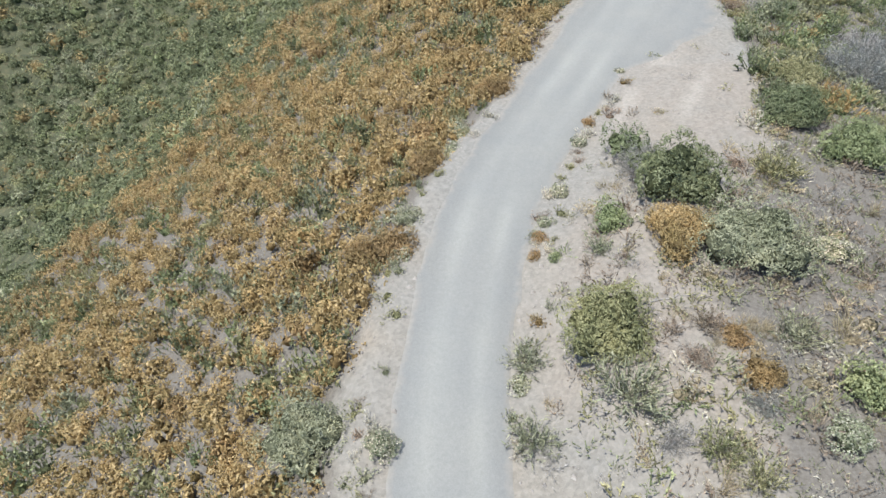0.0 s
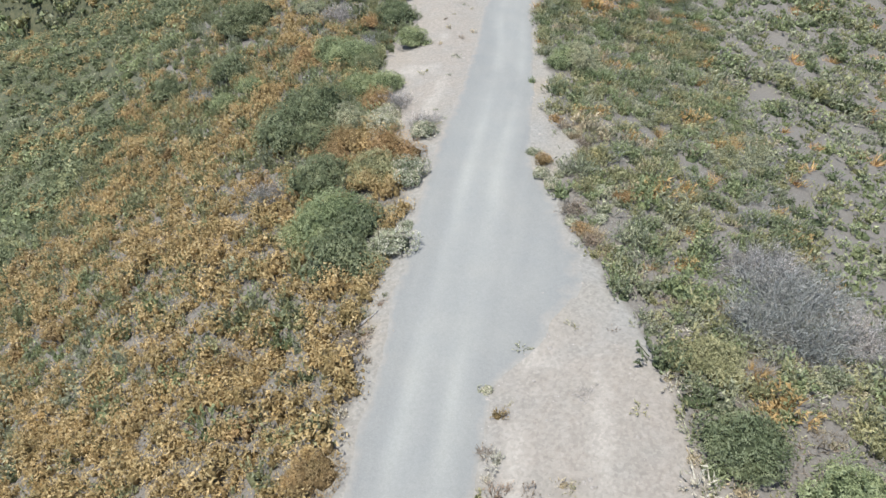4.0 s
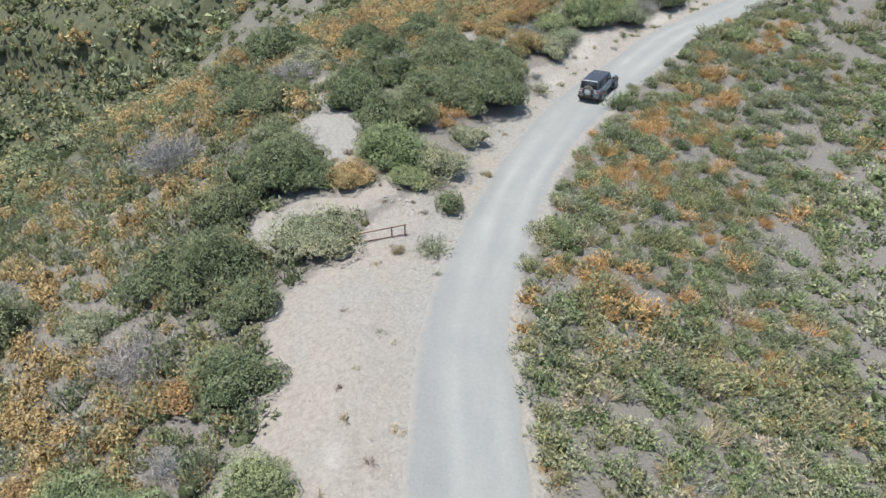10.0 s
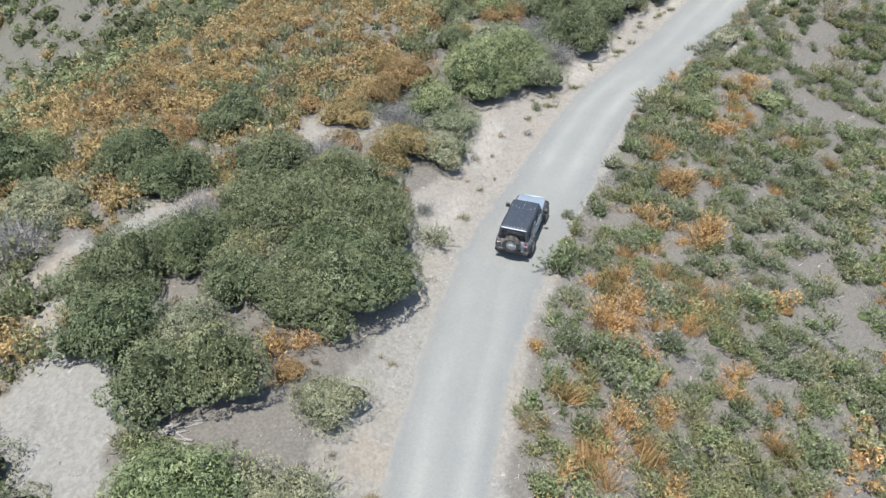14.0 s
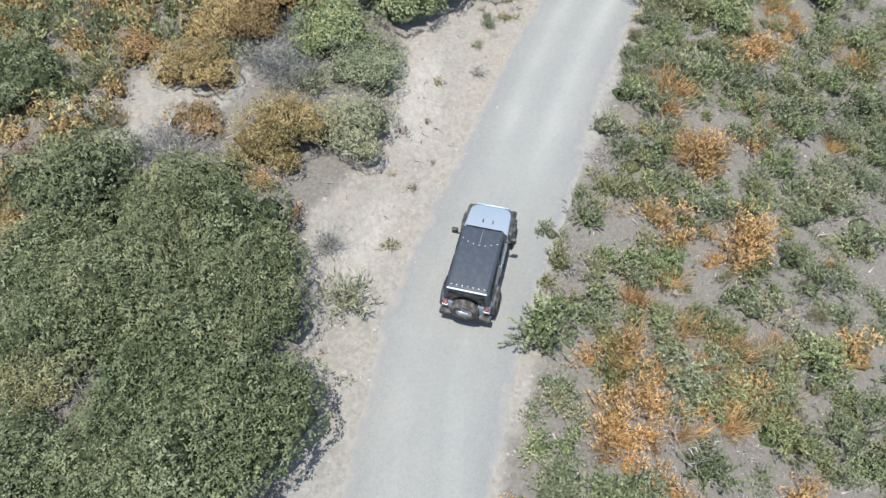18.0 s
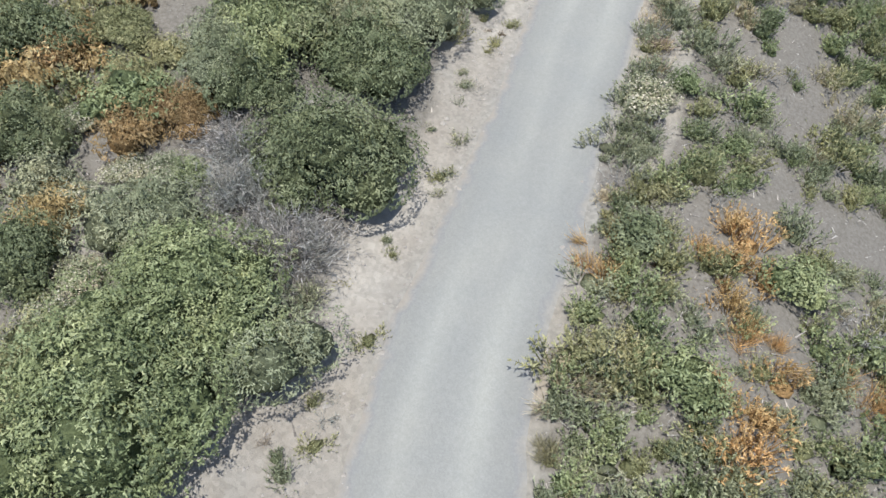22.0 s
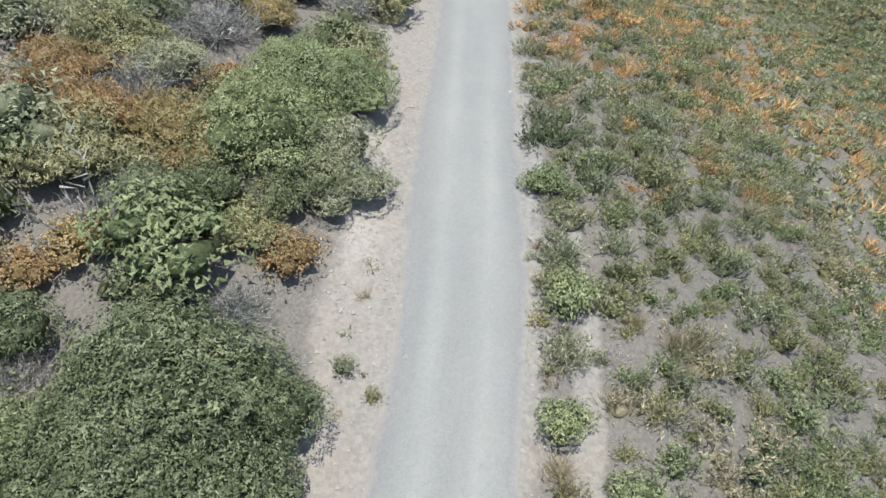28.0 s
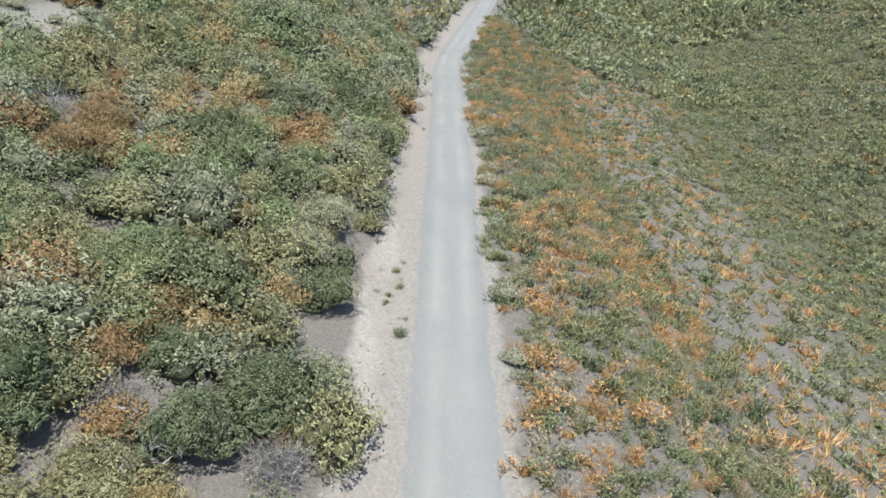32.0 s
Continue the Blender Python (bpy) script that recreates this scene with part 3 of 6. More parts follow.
def build_car(m):
    car = thing("car", "silver-blue two-box off-road car with black canvas top and rear spare wheel", "car", m)
    part("tub", box(-1.90, 0.80, -0.74, 0.74, 0.46, 1.08, 0.05), SILVER, car, "silver body tub")
    hood = part("hood", loft([(0.74, -0.74, 0.55), (1.70, -0.69, 0.55), (1.88, -0.60, 0.55), (1.95, -0.38, 0.55), (1.95, 0.38, 0.55), (1.88, 0.60, 0.55), (1.70, 0.69, 0.55), (0.74, 0.74, 0.55)],
                             [(0.74, -0.73, 1.11), (1.66, -0.67, 1.06), (1.82, -0.57, 1.04), (1.88, -0.36, 1.035), (1.88, 0.36, 1.035), (1.82, 0.57, 1.04), (1.66, 0.67, 1.06), (0.74, 0.73, 1.11)], 0.05, 3), SILVER, car, "pale silver-blue hood")
    for y in (-0.16, 0.16):
        part("hood_bumper", box(1.12, 1.26, y - 0.02, y + 0.02, 1.06, 1.115, 0.008), BLACK, hood, "small black rubber stop")
    for y in (-0.52, 0.52):
        part("hood_hinge", box(0.78, 0.88, y - 0.05, y + 0.05, 1.08, 1.115, 0.01), PALE, hood)
    part("cowl_vent", box(0.70, 0.78, -0.45, 0.45, 1.075, 1.112, 0.008), BLACK, hood)
    part("grille", box(1.90, 1.98, -0.55, 0.55, 0.55, 1.0, 0.03), SILVER, car)
    for y in (-0.40, 0.40):
        part("headlight", moved(ring([(0.0, 0.03), (0.07, 0.02), (0.09, -0.02)], 16), pose(1.98, y, 0.84, 0, 0, -90)), PALE, car)
    for side in (-1, 1):
        lo = [(0.85, side * 0.60, 0.70), (1.98, side * 0.56, 0.72), (1.98, side * 0.80, 0.72), (0.85, side * 0.86, 0.62)]
        hi = [(0.95, side * 0.60, 0.93), (1.90, side * 0.56, 0.90), (1.90, side * 0.79, 0.88), (1.0, side * 0.84, 0.90)]
        part("front_fender", loft(lo if side > 0 else lo[::-1], hi if side > 0 else hi[::-1], 0.03), BLACK, car, "black plastic fender flare")
        lo = [(-1.86, side * 0.70, 0.60), (-0.80, side * 0.70, 0.60), (-0.80, side * 0.86, 0.60), (-1.86, side * 0.86, 0.60)]
        hi = [(-1.72, side * 0.70, 0.94), (-0.98, side * 0.70, 0.94), (-1.0, side * 0.84, 0.91), (-1.70, side * 0.84, 0.91)]
        part("rear_fender", loft(lo if side > 0 else lo[::-1], hi if side > 0 else hi[::-1], 0.03), BLACK, car, "black plastic fender flare")
        part("side_step", box(-0.75, 0.85, side * 0.74 - 0.06, side * 0.74 + 0.06, 0.36, 0.44, 0.02), BLACK, car)
        door = part("door", box(-0.42, 0.66, side * 0.745 - 0.02, side * 0.745 + 0.02, 0.52, 1.06, 0.015), SILVER, car)
        part("door_handle", box(-0.34, -0.20, side * 0.775 - 0.012, side * 0.775 + 0.012, 0.92, 0.96, 0.006), BLACK, door)
        mirror = part("mirror", box(0.48, 0.60, side * 0.94 - 0.10, side * 0.94 + 0.10, 1.10, 1.30, 0.03), BLACK, car, "black door mirror")
        part("mirror_arm", box(0.50, 0.56, side * 0.80 - 0.08, side * 0.80 + 0.08, 1.08, 1.13, 0.01), BLACK, mirror)
        lamp = part("tail_lamp", box(-1.98, -1.88, side * 0.64 - 0.07, side * 0.64 + 0.07, 0.78, 1.00, 0.015), REDLAMP, car, "red tail lamp")
        part("lamp_guard", box(-2.0, -1.93, side * 0.64 - 0.085, side * 0.64 + 0.085, 0.87, 0.90, 0.006), PALE, lamp)
        # soft windows in the canvas
        for name, x0, x1 in (("door_window", -0.38, 0.42), ("quarter_window", -1.70, -0.50)):
            base = [(x0, side * 0.728, 1.14), (x1, side * 0.728, 1.14), (x1 - 0.06, side * 0.692, 1.50), (x0 + 0.03, side * 0.692, 1.50)]
            top = [(x, y + side * 0.012, z) for x, y, z in base]
            part(name, loft(base, top), TINT, car, "dark tinted side window")
    # canvas top
    top = part("canvas_top", loft([(-1.93, -0.735, 1.07), (0.80, -0.735, 1.07), (0.80, 0.735, 1.07), (-1.93, 0.735, 1.07)],
                                  [(-1.84, -0.655, 1.66), (0.50, -0.655, 1.64), (0.50, 0.655, 1.64), (-1.84, 0.655, 1.66)], 0.07, 3), FABRIC, car, "black canvas soft top with white studs")
    part("roof_panel", loft([(-1.80, -0.62, 1.655), (0.47, -0.62, 1.635), (0.47, 0.62, 1.635), (-1.80, 0.62, 1.655)],
                            [(-1.76, -0.57, 1.685), (0.42, -0.57, 1.668), (0.42, 0.57, 1.668), (-1.76, 0.57, 1.685)], 0.012), FABRIC, top)
    part("seam", box(-0.10, 0.44, -0.004, 0.004, 1.667, 1.676, 0.0), ALLOY, top, "pale seam down the front flap")
    for k in range(7):
        y = -0.50 + k / 6
        part("stud", box(-1.72, -1.69, y - 0.016, y + 0.016, 1.682, 1.693, 0.003), PALE, top)
    for k in range(7):
        y = -0.54 + 1.08 * k / 6
        x = -0.02 - 0.16 * (1 - (y / 0.54) ** 2)
        part("stud", box(x - 0.014, x + 0.014, y - 0.016, y + 0.016, 1.672, 1.683, 0.003), PALE, top)
    part("rear_hem", box(-1.87, -1.82, -0.60, 0.60, 1.655, 1.69, 0.012), PALE, top, "pale hem along the rear edge")
    base = [(-1.925, -0.60, 1.15), (-1.925, 0.60, 1.15), (-1.872, 0.55, 1.56), (-1.872, -0.55, 1.56)]
    part("rear_window", loft(base, [(x - 0.012, y, z) for x, y, z in base]), TINT, car, "dark rear window")
    base = [(0.795, -0.62, 1.13), (0.795, 0.62, 1.13), (0.56, 0.58, 1.58), (0.56, -0.58, 1.58)]
    part("windscreen", loft(base, [(x + 0.012, y, z) for x, y, z in base]), TINT, car, "dark windscreen")
    part("wiper", box(-1.955, -1.945, -0.10, 0.42, 1.18, 1.20, 0.0), BLACK, car)
    part("tailgate", box(-1.94, -1.88, -0.56, 0.56, 0.55, 1.06, 0.02), SILVER, car)
    part("rear_bumper", box(-2.10, -1.90, -0.80, 0.80, 0.44, 0.62, 0.03), BLACK, car, "black rear bumper")
    part("front_bumper", box(1.95, 2.15, -0.80, 0.80, 0.46, 0.64, 0.03), BLACK, car)
    part("brake_lamp", box(-1.99, -1.92, -0.10, 0.10, 1.14, 1.18, 0.01), BLACK, car)
    for x in (-1.30, 1.38):
        for side in (-1, 1):
            wheel("wheel", car, (x, side * 0.76, 0.42), 0 if side > 0 else 180)
    spare = wheel("spare_wheel", car, (-2.10, 0.0, 0.98), 90)
    part("number_plate", box(-2.235, -2.222, -0.13, 0.13, 0.94, 1.06, 0.004), PALE, spare, "small white plate in the spare wheel")
    return car


CAR_AT, CAR_TURN = (47.42, 92.25), 33.5


# ---- plants that stand out one by one ----
RNG = np.random.default_rng(7)


def unit(v):
    return v / np.linalg.norm(v, axis=-1, keepdims=True)


# tint range of the inner masses: shade between leaves, put into the colour
INNER_SHADE = (0.0, 0.16)


class Form:
    """The outline of a bush of one metre radius: a dome with bays, tiled with leafy clusters."""

    def __init__(self, rng, cells, deep=0.2, flat=0.8, wander=0.16):
        k = np.arange(cells) + 0.5
        z = 1 - 1.15 * k / cells
        a = k * 2.39996 + rng.uniform(0, 6)
        self.mid = unit(np.stack([np.sqrt(1 - z * z) * np.cos(a), np.sqrt(1 - z * z) * np.sin(a), z], -1) + rng.normal(0, 0.55 / cells**0.5, (cells, 3)))
        self.reach = rng.uniform(0.75, 1.25, cells)
        self.lift = rng.uniform(-0.5, 0.6, cells) * deep
        self.span, self.deep, self.flat = 2.1 / cells**0.5, deep, flat
        self.wave = rng.normal(size=(5, 3)) * (1.6, 1.6, 1.2)
        self.shift, self.wander = rng.uniform(0, 6, 5), wander
        self.tone = rng.uniform(0, 1, cells)

    def at(self, way):
        """Points on the outline and the way that each one faces."""
        far = np.arccos(np.clip(way @ self.mid.T, -1, 1)) / self.span / self.reach
        c = far.argmin(1)
        near = far[np.arange(len(way)), c]
        r = 1 + self.wander * np.sin(way @ self.wave.T + self.shift).sum(1) * 0.6
        r = r * (0.86 + self.lift[c] + self.deep * np.sqrt(np.clip(1.1 - near**2, 0, 1.1)))
        p = way * r[:, None] * (1, 1, self.flat)
        p[:, :2] *= 0.8 + 0.2 * (p[:, 2:] / 0.32).clip(0, 1)
        face = unit(way * (1, 1, 1 / self.flat) + 1.3 * (way - self.mid[c]) / self.span)
        return p, face, c, near


def leaves(rng, count, form, size, upright=0.0, corners=3, low=0.06, slim=0.42, loose=0.31, fluff=0.1, lift=0.25, spray=0.0, gap=(0.62, 1.12)):
    """Leaf faces on the lobes of a form, points of shape (count, corners, 3), and a tint for each."""
    way = unit(rng.normal(size=(int(count * 1.5), 3)))
    way[:, 2] = np.where(way[:, 2] < low, -way[:, 2], way[:, 2])
    at, face, lobe, near = form.at(way)
    keep = np.flatnonzero(near < rng.uniform(*gap, len(near)))[:count]
    at, face, lobe, way = at[keep], face[keep], lobe[keep], way[keep]
    n = len(keep)
    at = at * (1 + rng.uniform(-0.45, 0.72, (n, 1)) * fluff * (0.15 + 0.85 * (at[:, 2:] / 0.45).clip(0, 1)))
    at[:, 2] = np.maximum(at[:, 2], 0.02)
    normal = unit(face + loose * rng.normal(size=(n, 3)) + (0, 0, lift))
    along = rng.normal(size=(n, 3)) + upright * (np.array([0, 0, 2.0]) + way) + spray * (way - form.mid[lobe]) / form.span
    along = unit(along - (along * normal).sum(-1, keepdims=True) * normal * (1 - 0.6 * upright))
    across = unit(np.cross(normal, along))
    big = size * rng.uniform(0.55, 1.5, (n, 1))
    long = 1 + 0.9 * (0.42 - slim) / 0.42
    tint = 0.12 + 0.48 * form.tone[lobe] + 0.34 * rng.uniform(0, 1, n)
    if corners == 3:
        return np.stack([at - along * big * 0.5 * long - across * big * slim, at - along * big * 0.5 * long + across * big * slim, at + along * big * 0.75 * long], 1), tint
    return np.stack([at - along * big * 0.7, at + across * big * 0.38, at + along * big * 0.7, at - across * big * 0.38], 1), tint


def body(rng, form, around, rings, shrink=0.9, jag=1.0):
    """The dense mass of a bush under its loose leaves: points and faces."""
    grid = []
    for j in range(rings + 1):
        tilt = (0.5 + j) / (rings + 0.5) * 1.62 + rng.normal(0, 0.22 / rings, around)
        turn = 2 * np.pi * (np.arange(around) + 0.5 * (j % 2) + rng.normal(0, 0.2, around)) / around
        grid.append(np.stack([np.sin(tilt) * np.cos(turn), np.sin(tilt) * np.sin(turn), np.cos(tilt)], -1))
    way = unit(np.concatenate(grid + [np.array([[0.0, 0.02, 1.0]])]))
    p = form.at(way)[0] * shrink * (1 + jag * rng.uniform(-0.6, 0.5, (len(way), 1)) * 0.9 / max(rings, 4))
    p[rings * around:-1] *= (0.8, 0.8, 0)
    p[rings * around:-1, 2] = -0.12
    f = [(rings * around + around, i, (i + 1) % around) for i in range(around)]
    for j in range(rings):
        for i in range(around):
            k = (i + 1) % around
            a0, a1, b0, b1 = j * around + i, j * around + k, (j + 1) * around + i, (j + 1) * around + k
            f += [(a0, b0, b1), (a0, b1, a1)]
    return p, np.array(f)


def heads_of(rng, heads, cells, deep=0.26, flat=0.8, wander=0.2):
    """Rounded heads that make up a bush of about one metre radius: form, radius, place, stretch."""
    out = []
    for k in range(heads):
        form = Form(rng, cells, deep, flat * rng.uniform(0.62, 1.3), wander)
        r = 1.0 if heads == 1 else (1.26 / heads**0.38) * rng.uniform(0.72, 1.08)
        a, far = 2.4 * k + rng.uniform(-0.4, 0.4), 0.0 if heads == 1 else (1.08 - 0.72 * r) * (k / (heads - 0.7)) ** 0.5
        x, y = far * math.cos(a), far * math.sin(a)
        lift = 0.0 if heads < 4 else 0.4 * max(0.0, 1 - (far / 0.8) ** 2) * rng.uniform(0.7, 1.15)
        out.append((form, r, np.array((x, y, lift)), np.array((r, r, r * (1.05 - 0.2 * far)))))
    return out


def clad(rng, made, count, size, **more):
    """Leaves over all the heads, and their tints."""
    share = np.array([r * r for _, r, _, _ in made])
    share = share / share.sum()
    faces, tints = [], []
    for w, (form, r, at, stretch) in zip(share, made):
        f, tint = leaves(rng, max(4, int(count * w)), form, size / r, **more)
        faces.append(f * stretch + at)
        tints.append(tint)
    return np.concatenate(faces), np.concatenate(tints)


def filled(rng, made, mass, shrink=0.8, jag=0.5):
    """The dense mass of all the heads: points and faces."""
    points, faces, n = [], [], 0
    for form, r, at, stretch in made:
        v, f = body(rng, form, *mass, shrink, jag)
        points.append(v * stretch + at)
        faces.append(f + n)
        n += len(v)
    return np.concatenate(points), np.concatenate(faces)


def rods(starts, ends, thick0, thick1):
    """Three-sided tapered rods as triangles."""
    starts, ends = np.asarray(starts, float), np.asarray(ends, float)
    way = unit(ends - starts + 1e-6)
    side = unit(np.cross(way, np.array([0.3, 0.5, 0.8])))
    other = np.cross(way, side)
    rings = []
    for k in range(3):
        a = 2 * np.pi * k / 3
        off = side * np.cos(a) + other * np.sin(a)
        rings.append((starts + off * np.reshape(thick0, (-1, 1)), ends + off * np.reshape(thick1, (-1, 1))))
    tris = []
    for k in range(3):
        (a0, a1), (b0, b1) = rings[k], rings[(k + 1) % 3]
        tris += [np.stack([a0, b0, b1], 1), np.stack([a0, b1, a1], 1)]
    return np.concatenate(tris)


def tube(line, thick):
    """A tapered five-sided limb along a bent line, as triangles, closed at its ends."""
    way = unit(np.gradient(line, axis=0))
    side = unit(np.cross(way, np.array([0.3, 0.5, 0.8])))
    other = np.cross(way, side)
    a = 2 * np.pi * np.arange(5) / 5
    rings = line[:, None] + (side[:, None] * np.cos(a)[None, :, None] + other[:, None] * np.sin(a)[None, :, None]) * np.reshape(thick, (-1, 1, 1))
    nxt = np.roll(rings, -1, 1)
    walls = [np.stack([rings[:-1], nxt[:-1], nxt[1:]], 2), np.stack([rings[:-1], nxt[1:], rings[1:]], 2)]
    caps = [np.stack([nxt[0], rings[0], np.broadcast_to(line[0], (5, 3))], 1), np.stack([rings[-1], nxt[-1], np.broadcast_to(line[-1], (5, 3))], 1)]
    return np.concatenate([w.reshape(-1, 3, 3) for w in walls] + caps)


def stems(rng, made, count, thick=0.03):
    """Limbs that rise from the base, bend once and reach into the heads."""
    base = np.stack([rng.normal(0, 0.05, count), rng.normal(0, 0.05, count), np.full(count, -0.05)], -1)
    tip = np.array([at + stretch * (0, 0, 0.4) for _, _, at, stretch in made])[rng.integers(0, len(made), count)] + rng.normal(0, 0.08, (count, 3))
    knee = base * 0.45 + tip * 0.55 + rng.normal(0, 0.04, tip.shape) - (0, 0, 0.05)
    return np.concatenate([rods(base, knee, np.full(count, thick), np.full(count, thick * 0.6)), rods(knee, tip, np.full(count, thick * 0.6), np.full(count, thick * 0.2))])


def faces_mesh(name, faces, mat, solid=None, tint=None):
    """Loose leaf faces over a dense inside, whose dark tint paints in the shade between them."""
    v = faces.reshape(-1, 3)
    f = np.arange(len(v)).reshape(-1, faces.shape[1])
    if tint is None:
        tint = np.random.default_rng(len(v)).uniform(0, 1, len(faces))
    tint = np.repeat(tint, faces.shape[1])
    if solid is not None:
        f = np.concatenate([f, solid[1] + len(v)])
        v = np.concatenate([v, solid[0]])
        tint = np.concatenate([tint, np.random.default_rng(len(v)).uniform(*INNER_SHADE, len(solid[0]))])
    return mesh_of(name, v, f, [mat], smooth=True, attrs={"tint": tint})


def twiggy(rng, n=90, thick=0.012):
    """Bare twigs that fan out from one foot, with side twigs."""
    way = unit(np.stack([rng.normal(size=n), rng.normal(size=n), rng.uniform(0.25, 1.3, n)], -1))
    long = rng.uniform(0.5, 1.05, (n, 1))
    foot = np.stack([rng.normal(0, 0.1, n), rng.normal(0, 0.1, n), np.full(n, -0.03)], -1)
    knee = foot + way * long * 0.5
    tip = knee + unit(way + 0.5 * rng.normal(size=way.shape)) * long * 0.5
    out = [rods(foot, knee, np.full(n, thick * 1.6), np.full(n, thick)), rods(knee, tip, np.full(n, thick), np.full(n, thick * 0.3))]
    for _ in range(2):
        u = rng.uniform(0.2, 1.0, (n, 1))
        start = knee * (1 - u) + tip * u
        out.append(rods(start, start + unit(way + 0.9 * rng.normal(size=way.shape)) * rng.uniform(0.15, 0.4, (n, 1)), np.full(n, thick * 0.6), np.full(n, thick * 0.2)))
    return np.concatenate(out)


def feather(rng, n, leaflets, wide=0.03, lean=0.6):
    """Slender shoots that fan out from one foot, set with narrow leaves; one metre high."""
    foot = np.stack([rng.normal(0, 0.28, n), rng.normal(0, 0.28, n), rng.uniform(0, 0.15, n)], -1)
    way = unit(np.stack([rng.normal(0, lean, n), rng.normal(0, lean, n), np.ones(n)], -1) + foot * (2.2, 2.2, 0))
    long = rng.uniform(0.45, 1.05, (n, 1))
    side = unit(np.cross(way, rng.normal(size=way.shape))) * wide * rng.uniform(0.5, 1.0, (n, 1))
    out = [np.stack([foot - side, foot + side, foot + way * long], 1)]
    for _ in range(leaflets):
        u = rng.uniform(0.3, 1.0, (n, 1))
        start = foot + way * long * u
        off = unit(way + 0.9 * rng.normal(size=way.shape)) * rng.uniform(0.12, 0.3, (n, 1))
        across = unit(np.cross(off, rng.normal(size=way.shape))) * wide * rng.uniform(0.7, 1.5, (n, 1))
        out.append(np.stack([start - across, start + across, start + off], 1))
    return np.concatenate(out)


def broom(rng, clumps, n, leaflets, size, slim, spread=0.5):
    """A shrub of upright leafy shoots in several clumps, about one metre in radius: leaf faces and tints."""
    heart = np.stack([rng.normal(0, 0.3, clumps), rng.normal(0, 0.3, clumps)], -1)
    tall_ = rng.uniform(0.6, 1.1, clumps)
    c = rng.integers(0, clumps, n)
    off = rng.normal(0, spread / clumps**0.5 * 0.75, (n, 2))
    foot = np.concatenate([heart[c] + off, rng.uniform(-0.02, 0.1, (n, 1))], -1)
    lean = off * 1.5 + heart[c] * 0.6 + rng.normal(0, 0.22, (n, 2))
    way = unit(np.concatenate([lean, np.ones((n, 1))], -1))
    long = (tall_[c] * rng.uniform(0.6, 1.1, n) * (1 - 0.35 * np.hypot(off[:, 0], off[:, 1]) / spread).clip(0.4, 1))[:, None]
    side = unit(np.cross(way, rng.normal(size=way.shape))) * size * 0.16
    tone = rng.uniform(0, 0.3, clumps)[c] + rng.uniform(0, 0.25, n)
    out, tint = [np.stack([foot - side, foot + side, foot + way * long], 1)], [tone * 0.6]
    for _ in range(leaflets):
        u = 0.3 + 0.72 * np.sqrt(rng.uniform(0, 1, (n, 1)))
        start = foot + way * long * u
        turn = unit(way * 0.8 + 0.85 * rng.normal(size=way.shape))
        far = size * rng.uniform(0.6, 1.35, (n, 1))
        across = unit(np.cross(turn, rng.normal(size=way.shape))) * far * slim
        out.append(np.stack([start - across, start + across, start + turn * far], 1))
        tint.append(tone + 0.14 + 0.42 * u[:, 0] ** 2 * rng.uniform(0.4, 1, n))
    return np.concatenate(out), np.concatenate(tint).clip(0, 1)


def tussock(rng, n=240, wide=0.035, lean=0.75):
    """Grass blades from one clump, one metre high."""
    heart = rng.normal(0, 0.3, (6, 2))[rng.integers(0, 6, n)]
    foot = np.concatenate([heart + rng.normal(0, 0.13, (n, 2)), np.zeros((n, 1))], -1)
    way = unit(np.stack([rng.normal(0, lean, n), rng.normal(0, lean, n), np.ones(n)], -1) + foot * (0.9, 0.9, 0))
    side = unit(np.cross(way, rng.normal(size=way.shape))) * wide * rng.uniform(0.6, 1.3, (n, 1))
    return np.stack([foot - side, foot + side, foot + way * rng.uniform(0.5, 1.05, (n, 1))], 1)


def rosette(rng, n=70):
    """Stiff narrow yucca blades."""
    way = unit(np.stack([rng.normal(size=n), rng.normal(size=n), rng.uniform(0.1, 1.6, n)], -1))
    side = unit(np.cross(way, (0, 0, 1.0))) * 0.045
    long = rng.uniform(0.75, 1.05, (n, 1))
    mid = way * long * 0.4
    return np.concatenate([np.stack([-side * 0.6, side * 0.6, mid + side], 1), np.stack([-side * 0.6, mid + side, mid - side], 1), np.stack([mid - side, mid + side, way * long - (0, 0, 0.03)], 1)])


# looks: leaf, plain words, height over radius
LOOKS = {
    "dark": ("shrub", "dark green leafy shrub", "shrub", 1.0), "green": ("shrub", "bright green leafy shrub", "shrub", 0.95),
    "sage": ("shrub", "grey-green sage-like shrub", "shrub", 0.85), "olive": ("shrub", "olive yellow-green shrub", "shrub", 0.85),
    "gold": ("shrub", "golden brown dry shrub", "shrub", 0.95), "rust": ("shrub", "rust brown dry shrub", "shrub", 0.85),
    "white": ("flowering_shrub", "cream-flowered low shrub", "flowering shrub", 0.75), "grey": ("dead_shrub", "bare grey dead shrub", "dead shrub", 0.8),
    "pink": ("dry_shrub", "low pinkish brown dry shrub", "dry shrub", 0.7), "straw": ("grass_clump", "straw-coloured dry grass clump", "grass", 0.7),
    "orange": ("grass_clump", "orange dry grass clump", "grass", 0.8), "yucca": ("yucca", "spiky grey-green yucca rosette", "yucca", 0.9),
}
MODELS = {}


